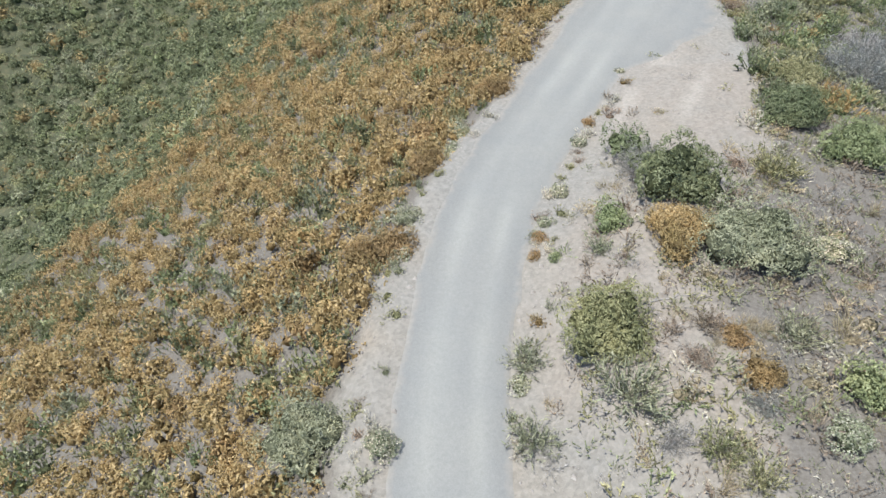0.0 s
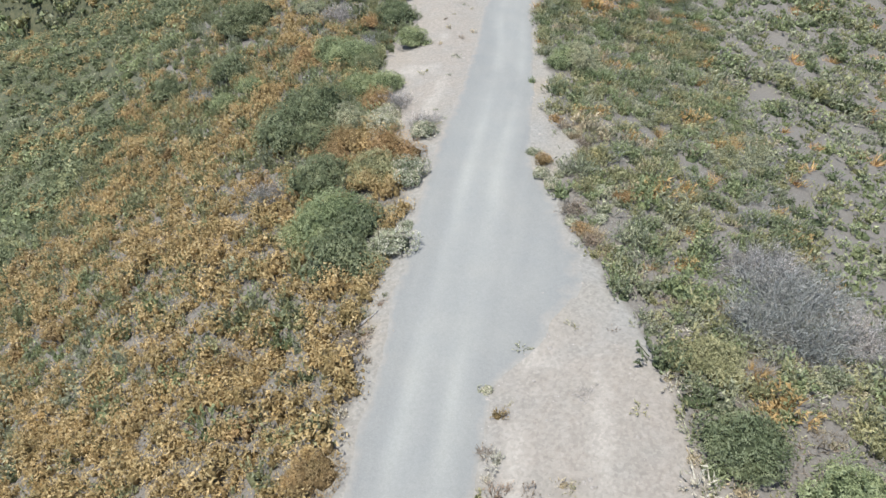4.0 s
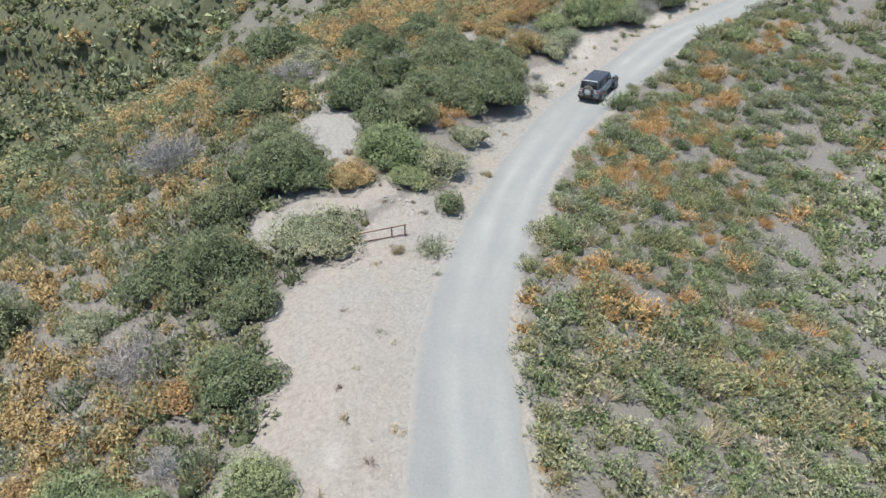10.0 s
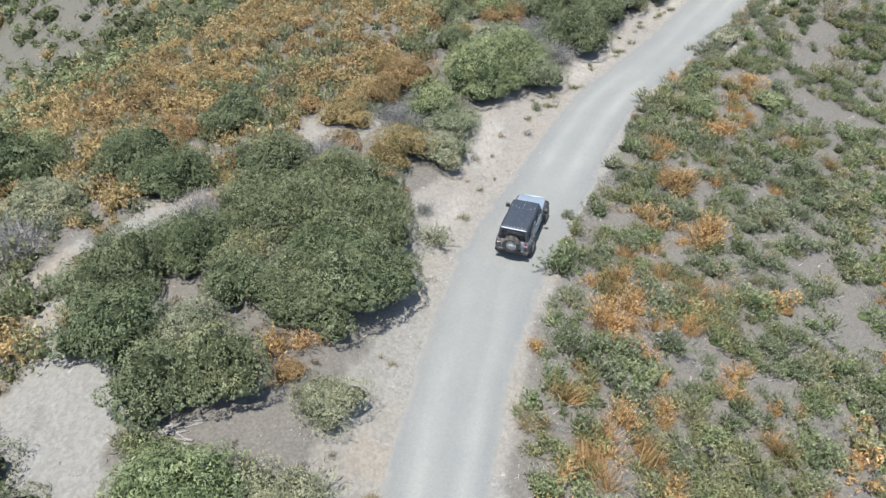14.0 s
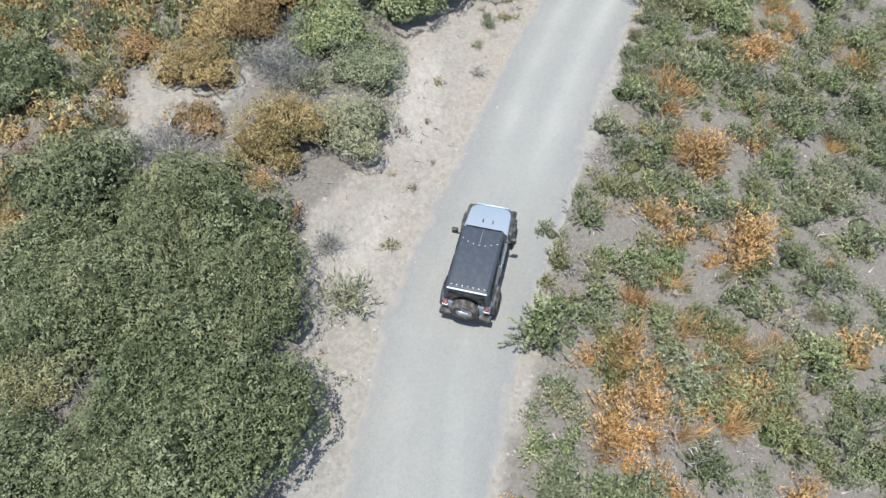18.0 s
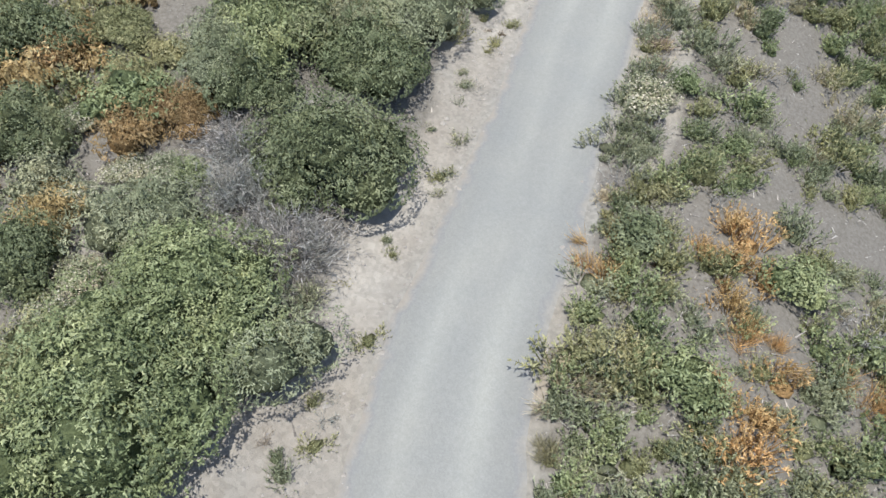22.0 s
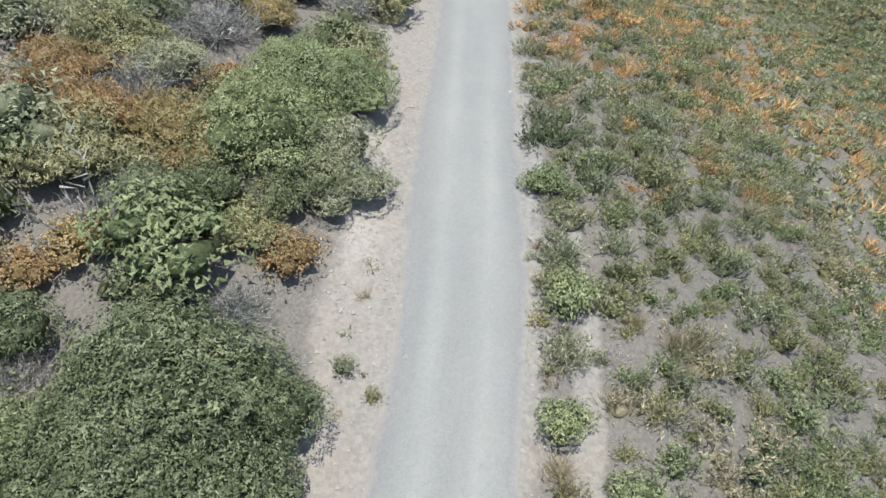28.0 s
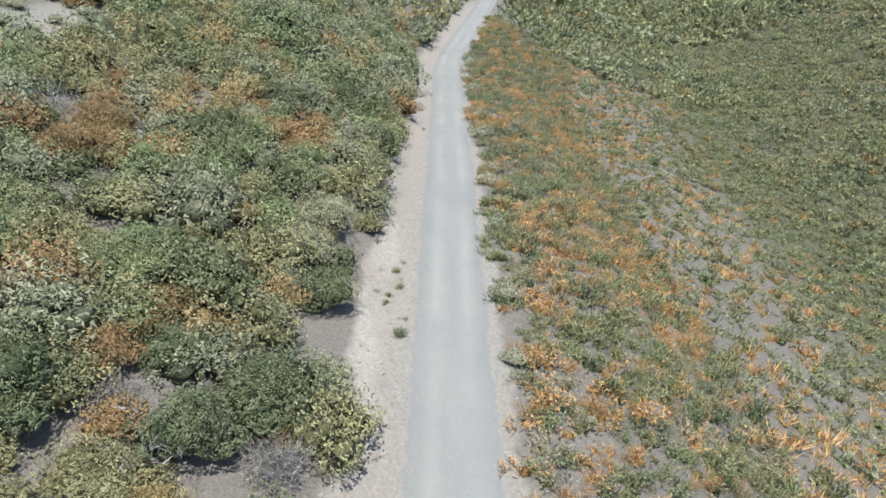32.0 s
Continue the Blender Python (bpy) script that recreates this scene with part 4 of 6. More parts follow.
def plant_parts(leaf, grade, close):
    """Meshes of a plant of one metre radius: grade 0 small, 1 middle, 2 large."""
    key = (leaf, grade, close, int(RNG.integers(0, 3)))
    if key in MODELS:
        return MODELS[key]
    rng = np.random.default_rng(sum(map(ord, leaf)) * 13 + grade * 7 + key[3])
    if leaf == "grey":
        made = [("wood", faces_mesh("wood", twiggy(rng, (22, 26, 40, 46)[grade], (0.02, 0.015, 0.013, 0.011)[grade]), LEAF["grey"])), ("twig_tangle", faces_mesh("twig_tangle", feather(rng, (60, 190, 420, 480)[grade], 6, (0.014, 0.010, 0.008, 0.007)[grade], 0.95), LEAF["grey"]))]
    elif leaf == "orange":
        blades_, tint = broom(rng, 6, (70, 170, 300, 300)[grade], 6, (0.16, 0.12, 0.1, 0.1)[grade], 0.16, 0.6)
        made = [("tuft", faces_mesh("tuft", blades_, LEAF[leaf], None, tint))]
    elif leaf == "straw":
        made = [("tuft", faces_mesh("tuft", tussock(rng, (300, 640, 1100, 1100)[grade], (0.03, 0.018, 0.013, 0.013)[grade], 0.5), LEAF[leaf]))]
    elif leaf == "yucca":
        made = [("tuft", faces_mesh("tuft", rosette(rng), LEAF["sage"]))]
    else:
        dry = leaf in ("gold", "rust", "pink")
        count, size = (480, 2000, 8600, 19000)[grade], (0.15, 0.082, 0.041, 0.027)[grade]
        if close:
            count, size = int(count * 1.2), size * 0.9
        crown_leaf = {"white": "sage"}.get(leaf, leaf)
        slim = 0.26 if dry else 0.28 if leaf in ("sage", "olive") else 0.35
        if grade < 2 and leaf in ("sage", "olive", "pink"):
            made = [("crown", faces_mesh("crown", feather(rng, (40, 130)[grade], 5, (0.035, 0.022)[grade]), LEAF[leaf])), ("wood", faces_mesh("wood", twiggy(rng, 14, 0.01) * 0.8, TWIG))]
            MODELS[key] = made
            return made
        form = heads_of(rng, (3, 5, 8, 11)[grade], (12, 24, 60, 90)[grade], (0.3, 0.27, 0.25, 0.23)[grade], wander=0.15)
        tips, tint = clad(rng, form, count, size, fluff=(0.3, 0.24, 0.16, 0.13)[grade], upright=0.5 if dry else 0.3 if leaf in ("sage", "olive") else 0.0, slim=slim, loose=0.36, spray=1.6, gap=(0.58, 1.08))
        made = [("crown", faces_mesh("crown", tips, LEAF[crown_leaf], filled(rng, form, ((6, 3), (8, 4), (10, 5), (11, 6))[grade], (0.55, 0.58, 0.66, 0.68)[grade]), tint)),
                ("wood", faces_mesh("wood", stems(rng, form, 12), TWIG))]
        if leaf == "white":
            made.append(("bloom", faces_mesh("bloom", clad(rng, form, count * 3 // 4, size * 0.8, corners=4, low=0.0, fluff=0.25)[0], LEAF["white"])))
        elif grade >= 2 and leaf in ("dark", "green", "sage"):
            made.append(("deadwood", faces_mesh("deadwood", np.concatenate([twiggy(rng, 12, 0.005) * 0.5 * r + at + stretch * (0, 0, 0.55) for _, r, at, stretch in form[-2:]]), LEAF["grey"])))
    MODELS[key] = made
    return made


PLACED = []


def plant(leaf, s, d, r, group, where, lip):
    name, label, category, tall_ = LOOKS[leaf]
    p = land(s, d)
    spin = float(RNG.uniform(0, 360))
    ob = thing(name, "%s%s %s" % ("large " if r > 1.6 else "small " if r < 0.45 else "", label, where), category, pose(p[0], p[1], p[2] - 0.02 * r, 0, 0, spin), group)
    wide = 0.98 if lip < 1.2 * r else 1.1
    high = 1.38 * tall_ * float(RNG.uniform(0.88, 1.15))
    grade = 0 if r < 0.42 else 1 if r < 1.0 else 2 if r < 1.85 else 3
    for part_name, me in plant_parts(leaf, grade, 40 < s < 148 and abs(d) < 16):
        o = new(part_name, me)
        o.parent = ob
        if part_name in ("bloom", "deadwood"):
            tagged(o, kind="stuff")
        o.scale = (r * wide, r * wide, r * high)
    PLACED.append((p[0], p[1], r))
    return ob


SAGE_1 = [(2.5, -2.4, 0.72), (3.0, 4.2, 1.14), (3.6, -5.0, 0.99), (5.6, -2.2, 0.68), (6.7, -10.1, 0.70), (8.0, -2.9, 0.27), (10.4, -4.4, 0.45), (11.3, -9.4, 1.54), (36.6, -7.7, 0.84), (56.5, -4.6, 1.37), (71.4, 2.2, 0.38), (72.0, 8.9, 1.69), (73.1, 2.8, 0.87), (99.4, 3.1, 0.23), (116.6, 2.4, 0.23), (117.5, 2.5, 0.26), (119.0, 2.5, 0.38)]
SAGE_2 = [(41.7, -4.9, 0.90), (46.3, 9.0, 1.43), (61.0, 9.9, 0.55), (67.7, 17.7, 1.10), (71.8, 8.5, 1.76), (79.0, 4.6, 0.88), (80.6, 5.0, 1.43), (81.1, 4.2, 0.99), (84.7, 4.4, 1.08), (85.9, 10.4, 1.32), (91.9, 21.8, 1.98), (94.9, 3.5, 0.80), (100.1, 5.6, 1.30), (101.7, 8.1, 0.70), (102.4, 11.6, 0.80), (103.5, 6.4, 1.30), (110.2, 4.7, 1.53), (111.8, 4.2, 0.50), (112.1, 9.0, 1.53), (119.2, 10.6, 1.89), (122.6, 7.8, 1.18), (123.1, 5.8, 1.77), (125.3, -5.0, 0.69), (125.9, 8.2, 1.42), (126.1, 4.2, 1.06), (128.0, -2.8, 0.63), (133.0, -3.0, 0.72), (136.5, -3.0, 0.76), (136.5, 10.1, 1.14), (139.6, 4.9, 1.65), (142.4, 11.6, 1.76), (144.0, -2.9, 0.61), (145.4, 14.0, 1.98), (146.9, 17.2, 1.98), (147.5, 4.6, 0.88), (149.1, 16.9, 2.42), (149.5, -2.6, 0.78), (151.7, 4.2, 0.77), (163.7, 7.3, 1.54), (167.1, 7.0, 1.76), (196.5, 10.3, 2.30)]
DARK_1 = [(15.7, -6.6, 1.60), (18.5, -4.3, 0.87), (24.0, -10.2, 1.06), (24.7, -10.5, 1.21), (33.5, 5.5, 1.64), (35.9, 5.5, 1.39), (73.5, 14.5, 1.70), (77.0, 3.0, 0.70), (77.5, 3.1, 0.66), (94.0, 17.0, 1.96), (94.0, 27.6, 2.96)]
DARK_2 = [(40.1, 8.6, 1.76), (44.5, 9.9, 1.54), (46.5, 13.8, 1.65), (47.0, 11.9, 2.86), (55.9, 10.1, 1.10), (60.8, 23.4, 1.54), (61.4, 30.2, 1.65), (64.9, 9.3, 1.54), (67.5, 25.5, 1.65), (67.9, 10.0, 1.32), (67.9, 24.4, 2.64), (69.3, 15.1, 1.65), (69.7, 12.8, 2.42), (76.7, 11.6, 1.65), (76.8, 13.4, 2.42), (78.3, 13.2, 1.98), (80.3, 15.4, 1.76), (83.6, 10.1, 1.76), (84.3, 20.6, 1.98), (84.4, 8.2, 1.65), (85.0, 19.3, 1.87), (85.1, 12.8, 1.76), (87.8, 14.5, 1.98), (88.5, 9.4, 1.42), (88.7, 26.4, 1.76), (88.8, 5.6, 1.76), (88.8, 6.7, 1.89), (89.9, 5.7, 2.36), (90.0, 12.8, 1.98), (90.6, 7.4, 1.50), (91.0, 4.6, 1.53), (92.1, 10.3, 1.98), (92.3, 6.8, 1.70), (93.4, 8.9, 1.89), (93.5, 11.8, 1.77), (94.0, 6.0, 1.89), (94.7, 19.8, 1.98), (95.3, 7.0, 1.60), (95.5, 12.3, 1.77), (95.6, 9.0, 2.01), (98.2, 17.7, 1.53), (98.2, 18.0, 1.42), (102.0, 20.5, 0.60), (110.8, 11.2, 1.18), (113.7, 14.4, 1.18), (115.3, 15.5, 0.80), (115.9, 5.7, 2.36), (116.4, -3.5, 0.81), (117.9, 9.2, 1.30), (118.3, 17.3, 1.42), (120.2, 5.7, 1.53), (120.9, 6.7, 1.54), (121.4, 9.2, 1.76), (121.9, 10.6, 1.76), (123.0, 11.4, 1.76), (125.6, 6.4, 1.89), (127.7, 4.9, 1.53), (128.2, 6.5, 2.36), (128.2, 8.5, 2.36), (130.0, 5.5, 1.89), (130.1, 7.6, 2.95), (130.5, 12.3, 1.42), (151.1, 8.9, 1.54), (151.1, 15.2, 2.64), (153.4, 7.0, 2.09), (154.3, 18.2, 1.76), (154.8, 10.5, 1.32), (159.5, 12.1, 1.65), (160.4, 23.7, 1.98), (160.7, 5.9, 1.32), (164.5, 22.4, 1.76), (172.8, 14.3, 1.98), (183.4, 12.8, 2.20), (188.9, 9.2, 1.98)]
GREEN_1 = [(4.1, -11.4, 0.72), (10.7, -2.9, 0.25), (12.2, -4.7, 0.60), (22.7, -13.1, 1.36), (35.0, 6.4, 1.06), (35.7, 8.3, 1.09), (36.2, 6.9, 1.87), (53.0, -1.6, 0.60), (56.6, -3.8, 1.18), (112.5, -5.4, 0.82), (123.6, -4.0, 0.54), (131.1, -2.9, 0.69), (139.5, -2.8, 0.79)]
GREEN_2 = [(52.1, 8.3, 1.32), (52.2, 10.2, 1.32), (55.3, 21.9, 1.10), (57.0, 20.1, 1.10), (57.8, 11.8, 1.87), (59.3, 7.3, 1.10), (59.5, 13.9, 1.32), (78.4, 5.7, 1.10), (80.1, 7.6, 1.76), (80.9, 8.6, 1.32), (95.4, 28.3, 1.54), (104.4, 8.4, 1.53), (107.9, 6.0, 1.42), (108.1, 7.1, 2.36), (110.6, 6.6, 2.24), (114.0, 9.1, 0.50), (116.9, -7.9, 0.85), (119.7, 9.7, 1.65), (128.3, 11.3, 1.65), (129.5, -4.7, 0.60), (134.9, -3.2, 0.79), (140.1, 7.2, 2.42), (143.8, 5.1, 2.09), (143.9, 6.1, 1.65), (153.8, 20.2, 1.98), (158.8, 18.2, 1.43), (158.9, 13.4, 1.87)]
RUST_1 = [(4.4, -8.7, 0.58), (6.2, -8.3, 0.42), (10.0, 4.1, 0.95), (10.3, 3.1, 0.87), (10.8, -2.2, 0.25), (11.9, -2.3, 0.26), (15.4, 3.5, 0.75), (19.0, 5.3, 0.94), (21.1, -2.0, 0.32), (22.3, 3.3, 1.01), (37.0, -5.3, 0.40), (39.9, -7.2, 0.47), (42.1, 5.2, 1.43), (42.3, 8.6, 1.10), (42.5, -3.0, 0.55), (44.0, 8.5, 1.21), (47.5, -3.4, 0.40), (49.3, 7.9, 0.99), (59.8, 16.1, 1.10), (63.0, 20.0, 0.88), (64.3, 11.2, 0.88), (85.4, 6.2, 0.55), (91.6, 29.9, 1.32), (94.1, 32.3, 1.54), (96.9, 20.5, 1.24), (98.4, 10.8, 0.80), (99.8, 30.2, 1.10), (101.1, 15.1, 0.80), (103.6, 11.6, 1.20), (105.4, 10.9, 1.70), (106.5, 12.4, 1.30), (114.8, 11.8, 0.95), (116.4, 10.7, 1.05), (118.0, 16.1, 0.90), (126.0, 10.5, 1.10), (139.3, 12.5, 1.32), (141.0, 14.0, 1.54), (142.5, 9.1, 0.99), (153.8, 12.9, 1.43), (156.4, 12.0, 1.32), (161.3, 9.5, 0.88), (166.8, 19.6, 1.76), (170.3, 19.5, 1.43), (174.7, 10.0, 1.10)]
GREY_1 = [(1.9, -5.9, 0.46), (3.2, -8.5, 0.47), (17.0, -5.4, 1.07), (31.5, -14.0, 1.60), (32.0, -12.0, 1.30), (33.1, -16.5, 1.46), (34.0, -13.7, 1.70), (35.0, -14.8, 1.54), (36.0, -16.0, 1.60), (36.5, -13.5, 1.50), (38.0, -14.5, 1.30), (39.9, 12.0, 1.10), (42.2, 10.2, 0.77), (45.7, 4.3, 0.88), (48.9, 6.7, 0.99), (57.8, 25.0, 1.10), (60.8, 11.0, 0.88), (66.3, 14.1, 1.43), (78.9, 22.5, 1.98), (79.8, 16.9, 0.99), (89.3, 21.1, 1.54), (90.8, 9.6, 0.90), (92.4, 13.9, 1.10), (93.4, 5.3, 0.60), (96.2, 4.6, 0.50), (96.2, 11.6, 0.70), (97.1, 10.7, 1.20), (102.0, 9.2, 1.00), (102.3, 10.1, 0.90), (103.0, 18.4, 0.60), (104.2, 9.4, 1.10), (105.5, 2.8, 0.37), (108.5, 5.5, 0.70), (112.8, 5.1, 1.20), (112.9, 6.3, 0.80), (113.8, 7.4, 1.21), (115.8, 8.7, 1.10), (125.8, 9.7, 0.60), (129.8, 11.3, 1.00), (131.8, 5.3, 0.70), (132.8, 6.8, 1.00), (140.9, 11.6, 1.43), (145.5, 10.7, 1.76), (150.8, 6.1, 1.10), (151.9, 11.9, 0.99)]
GOLD_1 = [(11.1, -6.8, 1.14), (39.8, 6.0, 1.10), (77.4, 8.9, 1.21), (94.7, 14.4, 0.50), (98.7, 7.3, 1.40), (100.7, 12.3, 1.30), (103.2, 12.3, 1.20), (111.7, 11.5, 0.95), (123.8, 8.2, 1.30), (138.3, 9.2, 1.10), (139.0, 10.1, 1.54), (147.3, 9.0, 1.21), (152.1, 6.4, 0.55), (159.3, 7.9, 0.99), (164.4, 11.1, 1.10)]
OLIVE_1 = [(0.7, -7.8, 0.55), (1.5, -7.0, 0.62), (6.3, -4.6, 1.35), (18.7, -10.1, 0.98), (28.9, -10.2, 1.07), (40.1, -5.3, 0.70), (40.8, 5.6, 1.54), (43.0, -5.1, 0.60), (81.8, 10.1, 0.66), (90.3, 10.5, 1.20), (97.1, 2.9, 0.33), (97.6, 8.5, 0.60), (99.3, 15.4, 0.80), (108.6, 8.9, 1.50), (117.4, 13.1, 1.00), (118.6, -4.0, 0.53), (119.3, 14.7, 1.20), (123.5, 4.4, 0.70), (128.1, 2.7, 0.33), (131.9, -5.7, 0.74), (137.5, 12.3, 1.76), (142.8, 13.3, 1.76), (146.4, 13.4, 1.54), (148.5, 11.1, 1.43), (158.9, 15.2, 1.32), (175.9, 22.9, 1.43)]
PINK_1 = [(4.9, -7.0, 0.43), (6.2, -6.5, 0.40), (6.6, -7.5, 0.50), (18.7, -8.6, 0.43), (23.8, -2.2, 0.34), (28.5, 3.5, 0.71), (36.0, -5.7, 0.50), (38.2, -4.8, 0.60), (44.8, -5.2, 0.50), (46.5, -4.0, 0.50), (96.4, 15.6, 0.60), (125.5, -2.8, 0.47)]
STRAW_1 = [(36.7, -5.7, 0.65), (43.9, -5.2, 0.45), (45.5, -4.7, 0.50), (72.5, 4.5, 0.45), (81.8, 2.1, 0.50), (85.9, -2.6, 0.70), (97.8, 13.5, 0.50), (109.6, -2.5, 0.46), (127.9, 2.7, 0.50), (198.0, -2.4, 1.09), (206.5, -3.1, 1.22), (225.0, -4.6, 1.19)]
ORANGE_1 = [(86.3, 7.1, 0.88), (86.9, -6.0, 0.80), (86.9, 6.0, 0.66), (88.5, -7.7, 0.68), (89.6, -2.4, 0.50), (93.6, -5.7, 0.75), (96.5, 6.0, 0.40), (97.1, 7.2, 0.60), (102.1, -8.4, 1.18), (103.9, -6.2, 0.82), (105.0, -6.5, 1.04), (111.0, -7.0, 0.96), (115.2, -6.1, 0.65), (116.9, -5.3, 0.56), (118.3, -6.2, 0.62), (148.3, 4.9, 0.44)]
CREAM_1 = [(2.2, -10.4, 0.53), (2.3, 1.9, 0.47), (4.6, -2.1, 0.35), (9.8, 2.6, 0.34), (12.0, 3.0, 0.50), (12.7, -12.1, 0.61), (12.9, -2.3, 0.29), (15.2, -2.4, 0.38), (16.7, 3.0, 0.41), (18.2, 3.3, 0.53), (19.2, -2.1, 0.36), (26.6, -2.0, 0.38), (34.1, 3.8, 0.48), (34.3, 3.4, 0.94), (35.4, 4.0, 0.44), (35.8, -7.0, 0.33), (36.1, 3.0, 0.38), (37.2, 4.1, 0.52), (37.5, -4.7, 0.36), (37.9, -6.1, 0.36), (40.0, -6.2, 0.43), (40.2, -3.7, 0.50), (40.2, 3.9, 0.99), (41.1, -3.1, 0.50), (43.4, -2.4, 0.50), (44.8, 4.0, 0.77), (45.6, 6.6, 0.88), (45.9, -4.3, 0.40), (47.3, 7.0, 0.77), (48.5, -3.1, 0.40), (97.9, 15.9, 0.40), (109.8, 9.5, 0.80), (110.9, 9.7, 0.60), (112.6, 11.6, 0.65), (113.7, 11.1, 0.60), (114.1, 10.1, 0.50), (114.9, 13.8, 0.60), (122.4, -2.9, 0.83)]
YUCCA_1 = [(113.1, 13.0, 0.25), (113.6, 9.3, 0.25)]

# flowering shrubs on the bare shoulder and along the far road edge
FLOWERS = [(183.0, 29.5, 0.7), (186.5, 33.0, 0.9), (190.0, 31.0, 0.6), (188.0, 36.5, 0.8), (192.5, 35.0, 0.7), (184.5, 36.0, 0.6), (194.0, 30.5, 0.8), (181.0, 33.0, 0.5),
           (158.0, -2.7, 0.5), (163.0, -2.6, 0.6), (171.0, -2.8, 0.5), (178.0, -2.6, 0.8), (181.0, -2.9, 0.6), (190.0, -2.7, 0.7), (197.0, -2.8, 0.6), (208.0, -2.7, 0.7), (222.0, -2.8, 0.9)]
for leaf, rows in (("dark", DARK_1 + DARK_2), ("green", GREEN_1 + GREEN_2), ("sage", SAGE_1 + SAGE_2), ("olive", OLIVE_1), ("gold", GOLD_1), ("rust", RUST_1), ("white", CREAM_1 + FLOWERS),
                   ("grey", GREY_1), ("pink", PINK_1), ("straw", STRAW_1), ("orange", ORANGE_1), ("yucca", YUCCA_1)):
    for s, d, r in rows:
        lip = abs(d) - np.interp(s, WIDE[:, 0], WIDE[:, 1 if d > 0 else 2])
        side = "beside the dirt road" if lip < 2.5 else "on the slope above the road" if (d > 0 and s > 80) else "on the slope below the road"
        r_fit = min(r, max(0.25, lip + 0.35 * r + 0.1))
        plant(leaf, s, d, r_fit, LOOKS[leaf][2] + "s along the road", side, lip)


# ---- the car stands on the road ----
def on_road(x, y, reach=3.0):
    """Height of the road under a point."""
    i = int(np.argmin(np.hypot(LINE[:, 0] - x, LINE[:, 1] - y)))
    return float(LINE[i, 2]), float(LONG[i])


car_z, car_s = on_road(*CAR_AT)
front, back_ = land(car_s + 1.3, 0.0), land(car_s - 1.3, 0.0)
climb = math.degrees(math.atan2(front[2] - back_[2], 2.6))
build_car(pose(*CAR_AT, car_z + 0.03, 0, 0, CAR_TURN) @ pose(0, 0, 0, 0, -climb, 0))

# ---- fallen branches ----
STICKS_A = [(7.5, -5.9, 8.1, -7.3, 0.035), (114.9, 9.0, 115.2, 8.4, 0.035), (115.7, 9.0, 115.4, 8.6, 0.045), (115.4, 8.6, 115.9, 8.6, 0.030), (115.1, 8.9, 114.4, 8.6, 0.030), (114.7, 8.4, 114.7, 8.0, 0.025), (113.5, 7.9, 114.4, 7.1, 0.035), (114.0, 7.7, 114.6, 7.3, 0.040), (114.0, 7.5, 114.4, 7.1, 0.030), (113.1, 7.4, 113.5, 7.1, 0.045), (113.2, 6.9, 113.6, 7.0, 0.030), (112.2, 7.6, 112.5, 7.4, 0.030), (130.9, -5.9, 130.6, -6.6, 0.030), (126.0, -5.7, 125.9, -6.6, 0.030), (124.6, 7.8, 125.1, 7.8, 0.030), (82.5, 9.5, 83.1, 8.1, 0.050), (82.6, 9.1, 83.1, 8.5, 0.040), (82.6, 8.9, 83.0, 8.1, 0.035)]
STICKS_B = [(82.2, 8.1, 82.2, 8.7, 0.022), (82.5, 8.7, 82.7, 9.8, 0.026), (81.8, 8.0, 82.1, 8.7, 0.025), (82.1, 9.1, 83.1, 9.6, 0.025), (82.5, 8.9, 82.5, 9.9, 0.042), (82.6, 8.5, 82.3, 9.3, 0.024), (82.7, 9.1, 82.8, 9.7, 0.034), (82.4, 8.9, 82.4, 10.0, 0.041), (82.3, 8.4, 82.5, 9.2, 0.024), (81.8, 7.7, 81.9, 8.8, 0.036), (82.3, 8.2, 82.3, 9.1, 0.045), (103.6, 9.4, 104.6, 8.6, 0.045), (102.6, 10.2, 103.4, 9.0, 0.040), (101.8, 9.4, 102.9, 8.8, 0.035), (103.0, 8.6, 104.2, 9.6, 0.030), (78.9, 8.5, 78.1, 7.4, 0.030), (77.6, 8.1, 77.5, 7.5, 0.025), (58.6, 9.8, 57.6, 8.4, 0.030), (58.0, 9.4, 58.1, 8.9, 0.030), (111.0, 4.1, 111.1, 3.6, 0.030), (29.5, 3.6, 30.1, 3.1, 0.070), (76.5, 6.6, 76.5, 6.4, 0.040), (76.1, 5.4, 76.5, 5.2, 0.030), (98.2, 11.9, 97.6, 9.9, 0.030), (97.2, 11.9, 97.8, 11.0, 0.025), (103.5, 10.6, 103.4, 9.6, 0.030), (104.7, 10.5, 104.1, 9.9, 0.030), (96.6, 12.4, 97.0, 11.4, 0.030)]


